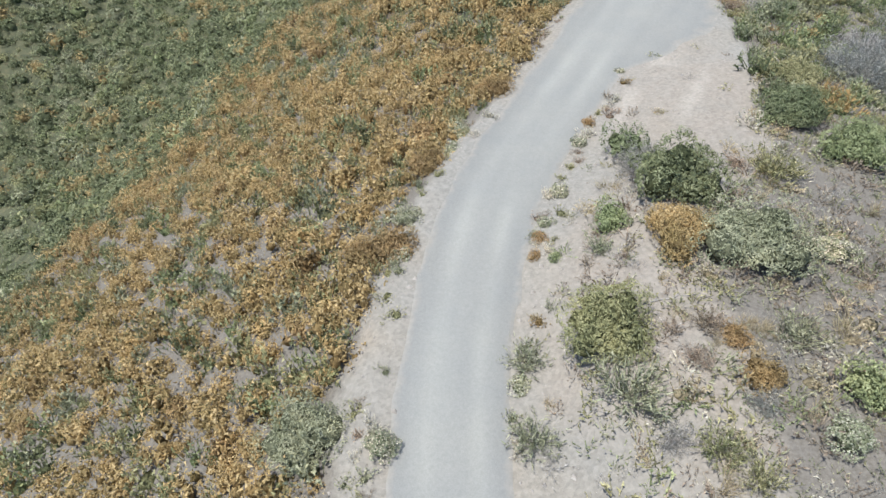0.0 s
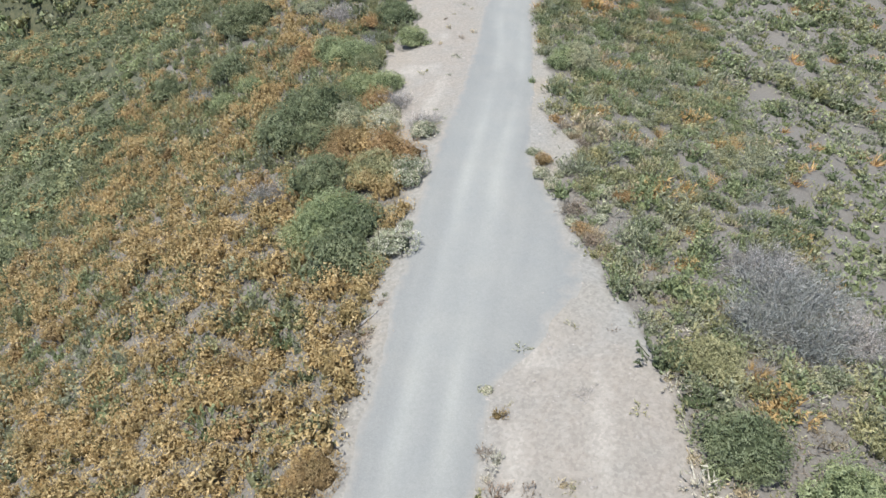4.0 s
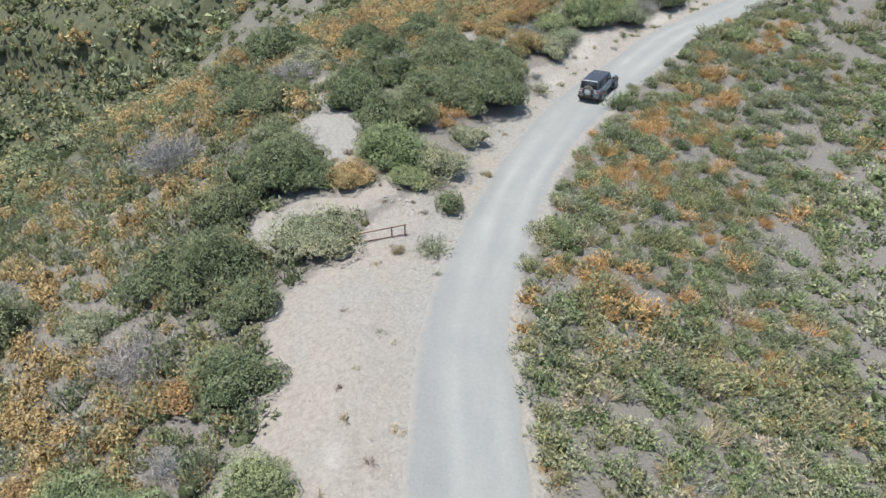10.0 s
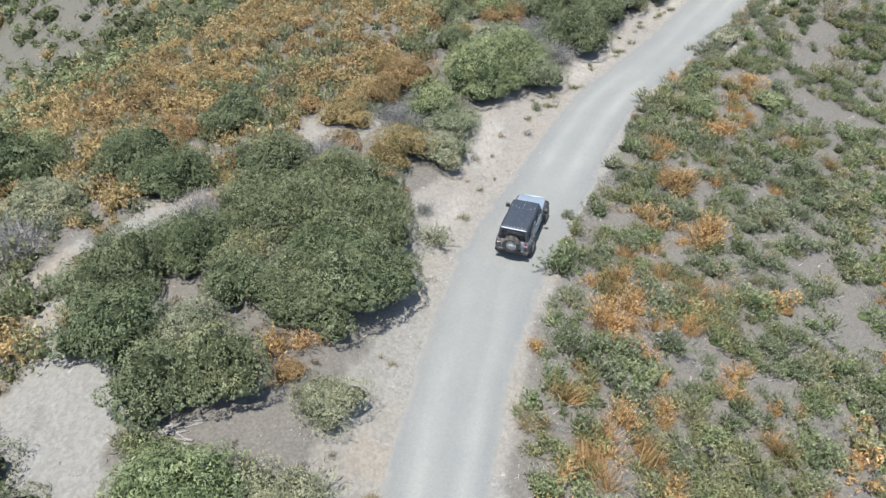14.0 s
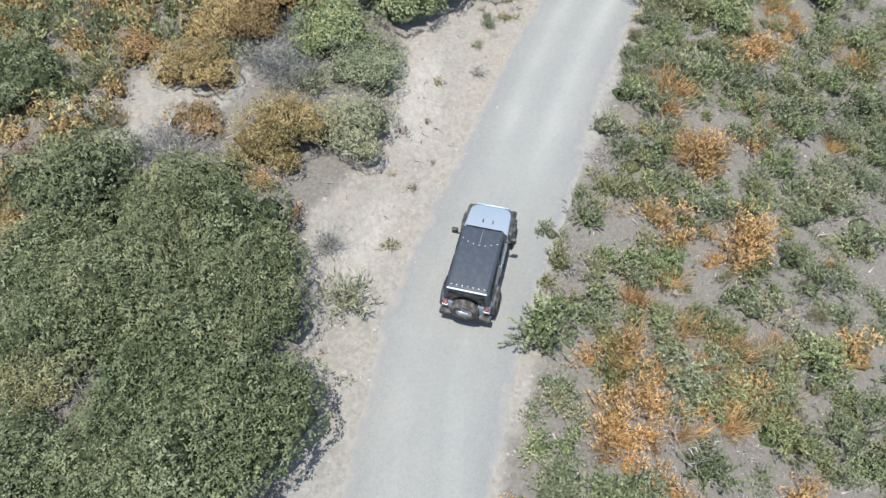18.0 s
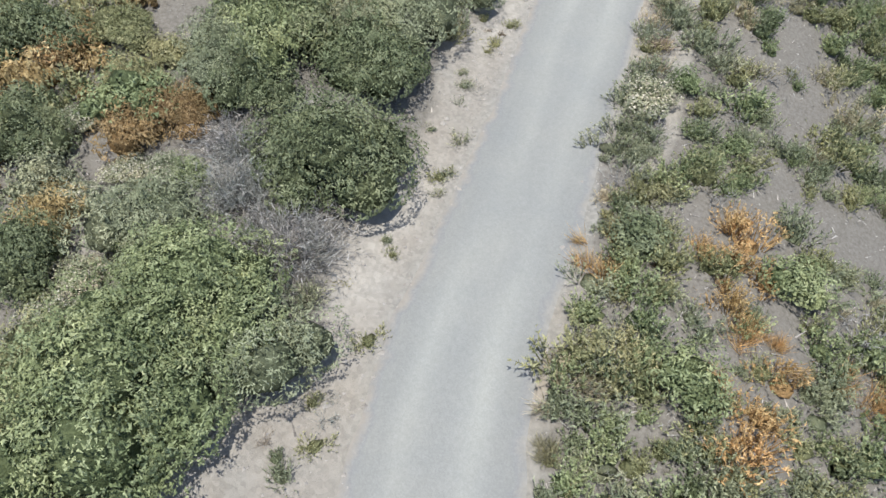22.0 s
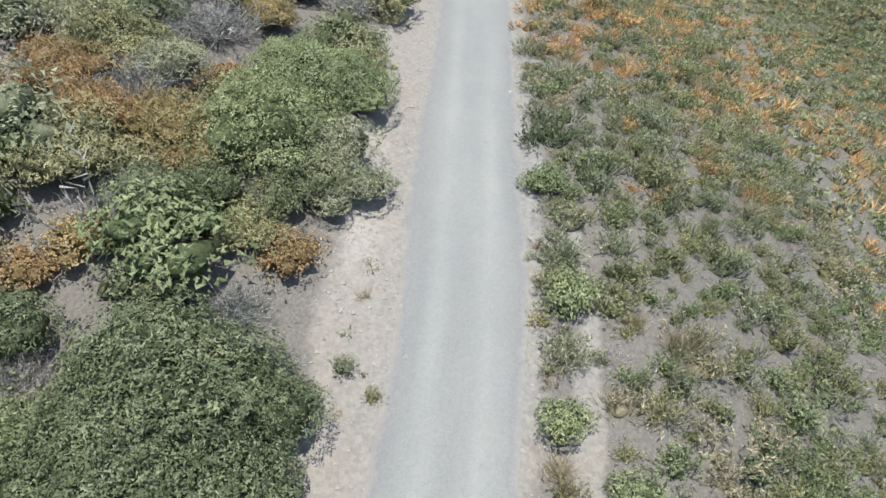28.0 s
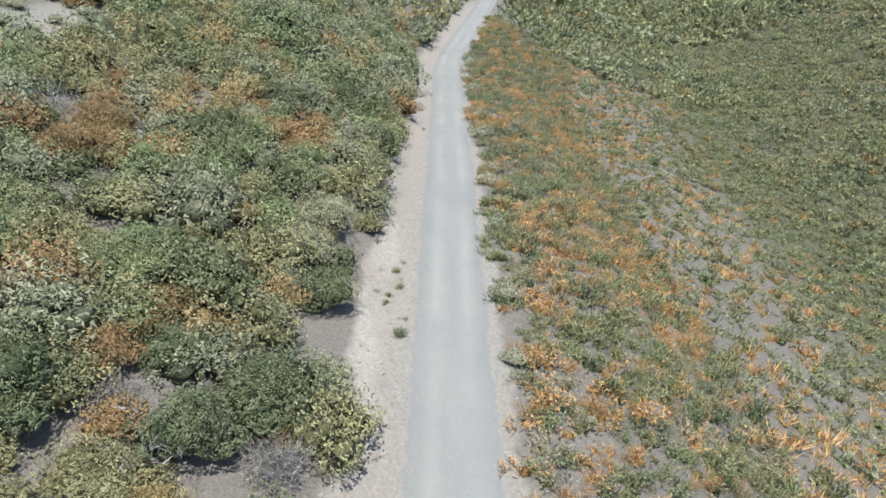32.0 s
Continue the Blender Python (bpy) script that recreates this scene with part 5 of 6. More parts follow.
def stick(s0, d0, s1, d1, thick, rng):
    """A bleached branch that lies on the ground, bent, with side twigs."""
    a, b = land(s0, d0), land(s1, d1)
    base = (a + b) / 2
    long = np.linalg.norm(b - a)
    u = np.linspace(0, 1, 7)[:, None]
    line = a + (b - a) * u + rng.normal(0, 0.035 * long, (7, 3)) * np.sin(np.pi * u) + (0, 0, thick * 0.8)
    line[:, 2] = np.maximum(line[:, 2], a[2] + (b[2] - a[2]) * u[:, 0] + thick * 0.7)
    r = thick * (1.15 - 0.75 * u[:, 0])
    n = 4
    start = line[rng.integers(1, 7, n)]
    out = unit(rng.normal(size=(n, 3)) * (1, 1, 0.35) + unit(b - a) * 0.8)
    out[:, 2] = np.abs(out[:, 2]) * 0.6
    ob = thing("fallen_branch", "bleached dead branch lying on the bare soil", "branch", pose(*base), "dead wood on the ground")
    made = [("limb", tube(line, r))]
    made += [("side_twig", rods(q[None], (q + w * rng.uniform(0.12, 0.4) * long)[None], [thick * 0.4], [thick * 0.12])) for q, w in zip(start, out)]
    for name, faces in made:
        points, index = np.unique((faces - base).reshape(-1, 3).round(5), axis=0, return_inverse=True)
        o = new(name, mesh_of(name, points, index.reshape(-1, 3), [DEADWOOD], smooth=True))
        o.parent = ob
    return ob


branch_rng = np.random.default_rng(5)
for row in STICKS_A + STICKS_B:
    stick(*row, branch_rng)

# ---- dead flower stalk beside the road ----
foot = land(34.1, 3.9)
stalk = thing("dead_stalk", "tall thin dead brown flower stalk beside the road", "stalk", pose(*foot))
pts = np.array([(0, 0, -0.05), (0.03, 0.01, 0.6), (-0.02, 0.04, 1.2), (0.04, 0.02, 1.75)])
tip = np.array([0.02, 0.02, 1.2]) + np.stack([np.zeros(6), np.zeros(6), np.linspace(0, 0.5, 6)], -1)
for name, faces in (("stem", rods(pts[:-1], pts[1:], np.array([0.028, 0.024, 0.018]), np.array([0.024, 0.018, 0.01]))),
                    ("side_stem", rods(tip, tip + branch_rng.normal(0, 0.13, tip.shape) + (0, 0, 0.1), np.full(6, 0.009), np.full(6, 0.004)))):
    o = new(name, faces_mesh(name, faces, TWIG))
    o.parent = stalk

# ---- rusty pipe barrier across the side track ----
a, b = land(71.9, 7.3), land(73.7, 4.4)
barrier = thing("pipe_barrier", "low rusty iron pipe barrier across a side track", "barrier", pose(*a))
span = b - a
for name, z0, z1, thick in (("top_rail", 0.62, 0.66, 0.035), ("bottom_rail", 0.18, 0.12, 0.03)):
    cut = np.linspace(0, 1, 5)[:, None]
    line = span * cut + np.stack([np.zeros(5), np.zeros(5), np.linspace(z0, z1, 5)], -1)
    o = new(name, faces_mesh(name, rods(line[:-1], line[1:], np.full(4, thick), np.full(4, thick)), RUSTY))
    o.parent = barrier
for u in (0.02, 0.22, 0.78, 0.98):
    p = span * u
    o = new("post", faces_mesh("post", rods([p - (0, 0, 0.1)], [p + (0, 0, 0.68)], np.array([0.05]), np.array([0.05])), RUSTY))
    o.parent = barrier


# ---- rocks ----
def rock_mesh(rng, name="rock"):
    bm = bmesh.new()
    bmesh.ops.create_icosphere(bm, subdivisions=2, radius=1.0)
    k = rng.uniform(0.6, 1.0, 3)
    seed = rng.uniform(0, 50)
    for v in bm.verts:
        n = noise.noise(v.co * 1.3 + Vector((seed, 0, 0)))
        v.co = Vector((v.co.x * k[0], v.co.y * k[1], v.co.z * 0.6 * k[2])) * (1 + 0.35 * n)
    bmesh.ops.recalc_face_normals(bm, faces=bm.faces)
    me = bpy.data.meshes.new(name)
    bm.to_mesh(me)
    bm.free()
    me.materials.append(STONE)
    return me


rock_rng = np.random.default_rng(3)
ROCK_MESHES = [rock_mesh(rock_rng) for _ in range(6)]
ROCKS = [(117.1, 3.2, 0.12), (114.1, 4.3, 0.10), (127.0, 2.5, 0.13), (131.0, 3.3, 0.09), (112.6, 3.9, 0.11), (111.9, 4.4, 0.09), (157.0, 3.0, 0.14), (160.5, 2.9, 0.12), (152.5, 3.1, 0.12), (75.0, 4.6, 0.14), (76.6, 5.3, 0.16), (77.0, 4.2, 0.12),
         (76.2, 6.0, 0.15), (75.6, 5.2, 0.11), (77.8, 5.0, 0.10), (74.6, 5.8, 0.12), (103.2, 4.4, 0.10), (101.0, 5.0, 0.09), (100.1, -5.2, 0.16), (99.0, -6.4, 0.14), (27.2, -3.7, 0.09), (40.0, 3.6, 0.08)]
for s, d, r in ROCKS:
    p = land(s, d)
    o = new("rock", ROCK_MESHES[int(rock_rng.integers(0, 6))])
    o.matrix_basis = pose(p[0], p[1], p[2] + 0.1 * r, 0, 0, float(rock_rng.uniform(0, 360))) @ Matrix.Diagonal((r, r, r, 1))
    tagged(o, "pale angular rock lying on the roadside soil", "rock", "rocks on the verge")


# ---- brush that nobody could count ----
def grow(name, label, category, material_, made, places, sizes, heights, seed):
    """One object of many plants: templates turned, scaled and set on the ground."""
    rng = np.random.default_rng(seed)
    which = rng.integers(0, len(made), len(places))
    verts, faces, tints, total = [], [], [], 0
    for k, (lf, solid_v, solid_f, tint) in enumerate(made):
        at = which == k
        n = int(at.sum())
        if not n:
            continue
        turn = rng.uniform(0, 2 * np.pi, n)
        c, s = np.cos(turn), np.sin(turn)
        m = np.zeros((n, 3, 3))
        m[:, 0, 0], m[:, 0, 1], m[:, 1, 0], m[:, 1, 1], m[:, 2, 2] = c * sizes[at], -s * sizes[at], s * sizes[at], c * sizes[at], heights[at]
        v = np.concatenate([lf.reshape(-1, 3), solid_v])
        f = np.concatenate([np.arange(len(lf) * 3).reshape(-1, 3), solid_f + len(lf) * 3])
        verts.append((np.einsum("nij,vj->nvi", m, v) + places[at][:, None, :]).reshape(-1, 3))
        # leaves keep their own tint, the mass inside is painted shade-dark
        shade = np.concatenate([np.repeat(rng.uniform(0, 1, len(lf)) if tint is None else tint, 3), rng.uniform(*INNER_SHADE, len(solid_v))])
        tints.append((shade[None] * 0.84 + rng.uniform(0, 0.16, (n, 1))).ravel())
        faces.append((f[None] + total + len(v) * np.arange(n)[:, None, None]).reshape(-1, 3))
        total += n * len(v)
    return tagged(new(name, mesh_of(name, np.concatenate(verts), np.concatenate(faces), [material_], smooth=True, attrs={"tint": np.concatenate(tints)})), label, category, kind="stuff")


def spots(s0, s1, d0, d1, cell, seed):
    """A jittered grid over a stretch of the land."""
    rng = np.random.default_rng(seed)
    gs, gd = np.meshgrid(np.arange(s0, s1, cell), np.arange(d0, d1, cell), indexing="ij")
    gs, gd = gs.ravel() + rng.uniform(0, cell, gs.size), gd.ravel() + rng.uniform(0, cell, gs.size)
    return gs, gd, rng


def free(s, d, reach=0.5):
    ok = np.ones(len(s), bool)
    if PLACED:
        p = land(s, d)
        for x, y, r in PLACED:
            ok &= np.hypot(p[:, 0] - x, p[:, 1] - y) > r * 0.62 + reach * 0.3
    return ok


def cushion(rng, heads, cells, mass, count, size, shoots=0, wide=0.02, flat=0.75, lift=0.75, spray=0.0, fill=0.6):
    """A low rounded shrub of several leafy heads, with a few loose shoots."""
    form = heads_of(rng, heads, cells, 0.3, flat)
    lf, tint = clad(rng, form, count, size, fluff=0.26, upright=0.25, slim=0.36, lift=lift, spray=spray)
    if shoots:
        extra = feather(rng, shoots, 4, wide)
        lf, tint = np.concatenate([lf, extra]), np.concatenate([tint, rng.uniform(0, 1, len(extra))])
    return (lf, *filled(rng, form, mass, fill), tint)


def brushy(rng, clumps, n, leaflets, size, slim):
    """A shrub of upright shoots with a low mass at its foot, tinted dark as painted shade."""
    lf, tint = broom(rng, clumps, n, leaflets, size, slim)
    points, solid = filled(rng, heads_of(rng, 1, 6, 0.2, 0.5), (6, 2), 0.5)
    return lf, points, solid, tint


def loose_of(faces):
    """Blades or twigs with no mass inside."""
    return faces, np.zeros((0, 3)), np.zeros((0, 3), int), None


small = [brushy(RNG, 4, 30, 5, 0.17, 0.34) for _ in range(10)]
fine = [brushy(RNG, 4, 95, 8, 0.13, 0.2) for _ in range(10)]
low = [brushy(RNG, 4, 52, 6, 0.15, 0.25) for _ in range(10)]
leafy = [brushy(RNG, 5, 100, 9, 0.105, 0.34) for _ in range(10)]
mid = [brushy(RNG, 3, 10, 4, 0.34, 0.42) for _ in range(10)]
sprig = [loose_of(feather(RNG, 14, 4, 0.05)) for _ in range(6)]
tall = [cushion(RNG, 9, 40, (6, 3), 2000, 0.06, flat=0.85, lift=0.3, spray=1.5) for _ in range(8)]
broad = [cushion(RNG, 7, 24, (5, 2), 800, 0.085, flat=0.85, lift=0.3, spray=1.5) for _ in range(8)]
plumes = [loose_of(tussock(RNG, 60, 0.05, 0.6)) for _ in range(5)]
blades = [loose_of(tussock(RNG, 150, 0.019, 0.5)) for _ in range(4)] + [brushy(RNG, 3, 34, 5, 0.18, 0.2) for _ in range(6)]
fine_blades = [loose_of(tussock(RNG, 330, 0.014, 0.5)) for _ in range(5)] + [brushy(RNG, 4, 80, 7, 0.13, 0.18) for _ in range(5)]
twigs = [loose_of(feather(RNG, 26, 5, 0.014, 0.95)) for _ in range(6)]
gilt = [cushion(RNG, 5, 12, (5, 2), 230, 0.115, flat=0.95, lift=0.15, spray=1.0, fill=0.42) for _ in range(8)]
mound = [cushion(RNG, 2, 10, (5, 2), 96, 0.18, flat=0.95, lift=0.3, spray=1.0, fill=0.6) for _ in range(8)]
bud = [brushy(RNG, 3, 20, 4, 0.22, 0.34) for _ in range(10)]


def scatter(name, label, category, leaf, made, s, d, size, tallness, seed):
    rng = np.random.default_rng(seed)
    r = size * np.exp(rng.normal(0, 0.27, len(s))).clip(0.5, 1.8)
    return grow(name, label, category, LEAF[leaf], made, land(s, d) - (0, 0, 0.03), r, r * tallness * rng.uniform(0.8, 1.2, len(s)), seed)


def zone(s, d, rng, shares):
    """Which kind grows where: shares of (kind, weight array), drawn in clumps."""
    w = np.stack([np.broadcast_to(v, s.shape) for _, v in shares], -1)
    p = land(s, d)
    shift = np.stack([1 + 0.9 * rough(p[:, 0], p[:, 1], 4.5, 71 + k) for k in range(len(shares))], -1).clip(0.03, 3) ** 2.2
    w = w * shift
    w = np.cumsum(w, -1) / w.sum(-1, keepdims=True)
    return (rng.uniform(0, 1, len(s))[:, None] > w).sum(-1).clip(0, len(shares) - 1)


def single(leaf, made, s, d, r):
    """One low plant of its own beside the road."""
    name, label, category, _ = LOOKS[leaf]
    key = (leaf, "low", int(RNG.integers(0, 5)))
    if key not in MODELS:
        lf, points, solid, tint = made[key[2]]
        MODELS[key] = [("tuft" if leaf in ("orange", "straw") else "twig_tangle" if leaf == "grey" else "crown", faces_mesh("crown", lf, LEAF[leaf], (points, solid) if len(points) else None, tint))]
        if leaf not in ("orange", "straw"):
            MODELS[key].append(("wood", faces_mesh("wood", twiggy(np.random.default_rng(key[2]), 16, 0.011) * (0.9, 0.9, 0.75), LEAF["grey"])))
    p = land(s, d)
    high = r * float(RNG.uniform(0.8, 1.15))
    ob = thing(name, "%s%s on the slope below the road" % ("small " if r < 0.5 else "low ", label), category, pose(p[0], p[1], p[2] - 0.03, 0, 0, float(RNG.uniform(0, 360))), LOOKS[leaf][2] + "s along the road")
    for part_name, me in MODELS[key]:
        o = new(part_name, me)
        o.parent = ob
        o.scale = (r, r, high)
    return ob


# left slope of golden brush
s, d, rng = spots(-14, 128, 2.6, 36, 0.74, 101)
keep = ((s < 75) | (d > 12.5 + 0.1 * np.abs(s - 100))) & (bare(s, d) < 0.5) & free(s, d) & (rng.uniform(0, 1, len(s)) < 0.985)
s, d = s[keep], d[keep]
gold_part = 1 - step01(s, 32, 66) * 0.66 * (1 - step01(s, 86, 94))
kinds = [("gold", (4.4 - 1.8 * step01(d, 20, 36)) * gold_part), ("olive", 1.0 + 0 * s), ("rust", 0.24 * gold_part + 0.8 * step01(s, 88, 96)), ("dark", 0.3 + 0.9 * step01(s, 38, 70) * (1 - 0.6 * step01(s, 86, 94)) + 0.9 * step01(d, 24, 36)), ("green", 0.45 + 0 * s), ("sage", 0.35 + 0 * s), ("grey", 0.16 + 0 * s)]
k = zone(s, d, rng, kinds)
for i, (leaf, _) in enumerate(kinds):
    scatter(leaf + "_brush", "dense %s brush covering the slope below the road" % {"gold": "golden dry", "olive": "olive", "rust": "rust brown", "dark": "dark green", "green": "bright green", "sage": "grey-green", "grey": "bare grey"}[leaf],
            "brush", leaf, gilt if leaf in ("gold", "rust") else twigs if leaf == "grey" else small, s[k == i], d[k == i], 0.62, 1.35, 110 + i)

# left bank further on: tall green brush with orange clumps
s, d, rng = spots(87, 236, 3.4, 36, 1.95, 102)
p = land(s, d)
gap = rough(p[:, 0], p[:, 1], 3.0, 93)
keep = (bare(s, d) < 0.5) & free(s, d) & (gap < 0.34 + 0.4 * step01(s, 125, 140)) & ~((s < 133) & (d < 12.5)) & ~((s < 128) & (d > 13)) & ~((s > 138) & (s < 172) & (d < 12) & (rng.uniform(0, 1, len(s)) < 0.5))
s, d = s[keep], d[keep]
kinds = [("dark", 1.5 - 1.0 * step01(s, 138, 160)), ("green", 0.5 + 0.3 * step01(s, 135, 160)), ("sage", 0.55 + 0.6 * step01(s, 135, 160)), ("gold", 0.25 + 0.45 * step01(s, 125, 150)), ("rust", 0.35 + 0.15 * step01(s, 125, 150)), ("olive", 0.35 + 0.6 * step01(s, 125, 150)), ("grey", 0.3 + 0 * s)]
k = zone(s, d, rng, kinds)
apart = (d < 8.5) & (s < 146) & (rng.uniform(0, 1, len(s)) < 0.9)
for i in np.flatnonzero(apart):
    leaf = kinds[k[i]][0]
    plant(leaf, float(s[i]), float(d[i]), float(rng.uniform(0.95, 1.4) * (0.8 if leaf in ("gold", "rust", "grey") else 1.1)), LOOKS[leaf][2] + "s along the road", "on the bank above the road", 3.0)
s, d, k = s[~apart], d[~apart], k[~apart]
for i, (leaf, _) in enumerate(kinds):
    for made, part_of in ((tall, (d < 27) & (s < 182)), (broad, (d >= 27) | (s >= 182))):
        at = (k == i) & part_of
        if at.any():
            scatter(leaf + "_thicket", "thicket of %s shrubs above the road" % {"gold": "golden dry", "olive": "olive", "rust": "rust brown", "dark": "dark green", "green": "bright green", "sage": "grey-green", "grey": "bare grey"}[leaf],
            "shrubs", leaf, twigs if leaf == "grey" else made, s[at], d[at], 1.25 if leaf in ("gold", "rust") else 1.7, 1.15, 120 + i)

# right slope: low green scrub with bare soil between and dry orange grass
for part_of, s0, s1, d1, made, grass, cell in (("near", 72, 146, 13.5, fine, fine_blades, 0.8), ("early", 26, 72, 17, low, blades, 0.74), ("late", 146, 262, 17, low, blades, 0.76), ("lower", 72, 146, 17, low, blades, 0.82)):
    s, d, rng = spots(s0, s1, 13.5 if part_of == "lower" else 1.9, d1, cell, 103 + s1)
    late = step01(s, 120, 160)
    p = land(s, -d)
    gap = 0.85 * rough(p[:, 0], p[:, 1], 1.7, 91) + 0.35 * rough(p[:, 0], p[:, 1], 4.0, 92)
    keep = (bare(s, -d) < 0.5) & free(s, -d) & (gap + rng.uniform(-0.2, 0.2, len(s)) < (0.42 - 0.1 * step01(s, 112, 122) if part_of == "near" else 0.34) - 0.12 * step01(d, 5, 10) * (1 - late) * step01(s, 60, 90) + 0.4 * step01(s, 138, 160))
    s, d, late = s[keep], -d[keep], late[keep]
    kinds = [("sage", (1.3 if part_of == "near" else 0.8) + 0 * s), ("green", (0.8 if part_of == "near" else 1.2) - 0.3 * late), ("dark", (0.3 if part_of == "near" else 0.45) + 0 * s), ("olive", (1.1 if part_of == "early" else 0.75) + 0.5 * late), ("orange", (0.3 + 1.6 * np.exp(-((d + 6.2 + 0.04 * (s - 90)) / 1.7) ** 2) * step01(s, 66, 78)) * (1 - step01(s, 112, 122)) + 1.7 * step01(s, 138, 165)), ("straw", 0.16 + 0.3 * late), ("grey", 0.26 + 0 * s)]
    k = zone(s, d, rng, kinds)
    if part_of == "near":
        # those beside the road stand one by one
        apart = (s > 104) & (s < 138) & (d > -4.3)
        for i in np.flatnonzero(apart):
            leaf = kinds[k[i]][0]
            single(leaf, grass if leaf in ("orange", "straw") else twigs if leaf == "grey" else leafy if leaf in ("green", "dark") else made, float(s[i]), float(d[i]), float(0.66 * np.exp(rng.normal(0, 0.25))))
        s, d, k = s[~apart], d[~apart], k[~apart]
    for i, (leaf, _) in enumerate(kinds):
        if (k == i).any():
            scatter(leaf + "_scrub", "low %s on the open slope below the road" % {"olive": "olive scrub", "dark": "dark green scrub", "green": "bright green scrub", "sage": "grey-green scrub", "grey": "bare grey scrub", "orange": "orange dry grass", "straw": "straw-coloured grass"}[leaf],
                    "scrub", leaf, grass if leaf in ("orange", "straw") else twigs if leaf == "grey" else leafy if part_of == "near" and leaf in ("green", "dark") else made, s[k == i], d[k == i], (0.62 if part_of == "near" else 0.68) if leaf not in ("orange", "straw") else 0.72, 0.95, 130 + i + s1)
s, d, rng = spots(-30, 262, 17, 50, 1.2, 104)
keep = rng.uniform(0, 1, len(s)) < 0.85
s, d = s[keep], -d[keep]
late = step01(s, 120, 160)
kinds = [("sage", 0.8 - 0.4 * late), ("green", 0.9 + 0 * s), ("dark", 0.6 - 0.5 * late), ("olive", 0.6 + 1.4 * late), ("orange", 0.12 + 1.5 * late * (1 - step01(-d, 24, 50)))]
k = zone(s, d, rng, kinds)
for i, (leaf, _) in enumerate(kinds):
    scatter(leaf + "_hillside_scrub", "distant %s scrub on the hillside" % {"olive": "olive", "dark": "dark green", "green": "bright green", "sage": "grey-green", "orange": "dry orange"}[leaf],
            "scrub", leaf, plumes if leaf == "orange" else bud, s[k == i], d[k == i], 0.82, 0.85, 140 + i)

# slopes further off
for side, first, s0, s1, last, cell, seed in ((1, 36, -30, 100, 90, 1.25, 105), (1, 36, 100, 130, 90, 1.3, 111), (1, 90, -40, 130, 160, 2.4, 112), (1, 36, 130, 200, 85, 1.5, 108), (1, 36, 200, 300, 85, 2.7, 117), (-1, 50, 180, 330, 100, 1.9, 106), (-1, 100, 220, 340, 135, 2.4, 116), (1, 85, 110, 200, 160, 3.0, 113), (-1, 0, 262, 330, 50, 2.2, 109), (1, 0, 236, 330, 36, 2.2, 110), (-1, 0, 330, 420, 110, 4.0, 114), (1, 160, -40, 150, 250, 4.0, 115)):
    s, d, rng = spots(s0, s1, first, last, cell, seed)
    keep = (rng.uniform(0, 1, len(s)) < 0.96 - 0.6 * side * thin(s, d)) & ((s < 236) | (d > 4))
    s, d = s[keep], side * d[keep]
    kinds = [("dark", (4.0 if s1 <= 130 else 0.3 if side < 0 else 0.9) + 0 * s), ("olive", (0.4 if s1 <= 130 else 1.6 if side < 0 else 0.6) + 0 * s), ("sage", (0.3 if s1 <= 130 else 0.5 if side < 0 else 0.9) + 0 * s), ("gold", (0.25 + 1.0 * step01(s, 45, 80) * (1 - step01(s, 104, 118)) if s1 <= 130 else 0.3) * (side > 0) + 0.06 + 0 * s), ("green", (0.3 if s1 <= 130 else 0.5) + 0 * s)]
    k = zone(s, d, rng, kinds)
    for i, (leaf, _) in enumerate(kinds):
        scatter(leaf + "_far_brush", "far %s brush on the valley side" % {"dark": "dark green", "olive": "olive", "sage": "grey-green", "gold": "golden", "green": "bright green"}[leaf], "brush", leaf, bud if side < 0 and cell < 2 else mound if cell < 2 else mid, s[k == i], d[k == i], cell * 0.7, 1.0, 150 + i + seed)

# weeds and low dry plants on the open soil right of the first stretch
s, d, rng = spots(-14, 34, 2.2, 17, 0.62, 120)
keep = (rng.uniform(0, 1, len(s)) < 0.95 * step01(d, 2.0, 5.0) * (1 - 0.97 * step01(s, 13, 17) * (1 - step01(d, 8.0, 9.5)))) & free(s, -d, 0.3)
s, d = s[keep], -d[keep]
kinds = [("pink", 1.1 + 0 * s), ("straw", 0.6 + 0 * s), ("sage", 0.6 + 0 * s), ("olive", 0.8 + 0 * s), ("white", 0.35 + 0 * s), ("grey", 0.5 + 0 * s), ("green", 0.3 + 0.8 * step01(-d, 10, 14))]
k = zone(s, d, rng, kinds)
for i, (leaf, _) in enumerate(kinds):
    scatter(leaf + "_weeds", "low %s weeds on stony soil" % {"pink": "pinkish dry", "straw": "straw-coloured", "sage": "grey-green", "olive": "olive", "white": "cream-flowered", "grey": "bare grey", "green": "green"}[leaf],
            "weeds", leaf, blades if leaf == "straw" else twigs if leaf == "grey" else sprig, s[k == i], d[k == i], 0.42, 0.9, 160 + i)

# a low ragged row of flowering and dry plants along both edges of the first stretch
s, d, rng = spots(-2, 40, 0, 1.0, 0.62, 124)
side = np.where(rng.uniform(0, 1, len(s)) < 0.5, 1, -1)
keep = (rng.uniform(0, 1, len(s)) < 0.62) & ((side > 0) | (s < 28))
s, d, side = s[keep], d[keep], side[keep]
d = side * (np.where(side > 0, np.interp(s, WIDE[:, 0], WIDE[:, 1]) + 0.35, np.interp(s, WIDE[:, 0], WIDE[:, 2]) + 0.1) + 0.7 * d)
kinds = [("white", 0.9 + 0 * s), ("pink", 1.1 + 0 * s), ("sage", 0.9 + 0 * s), ("olive", 0.7 + 0 * s), ("rust", 0.3 + 0 * s)]
k = zone(s, d, rng, kinds)
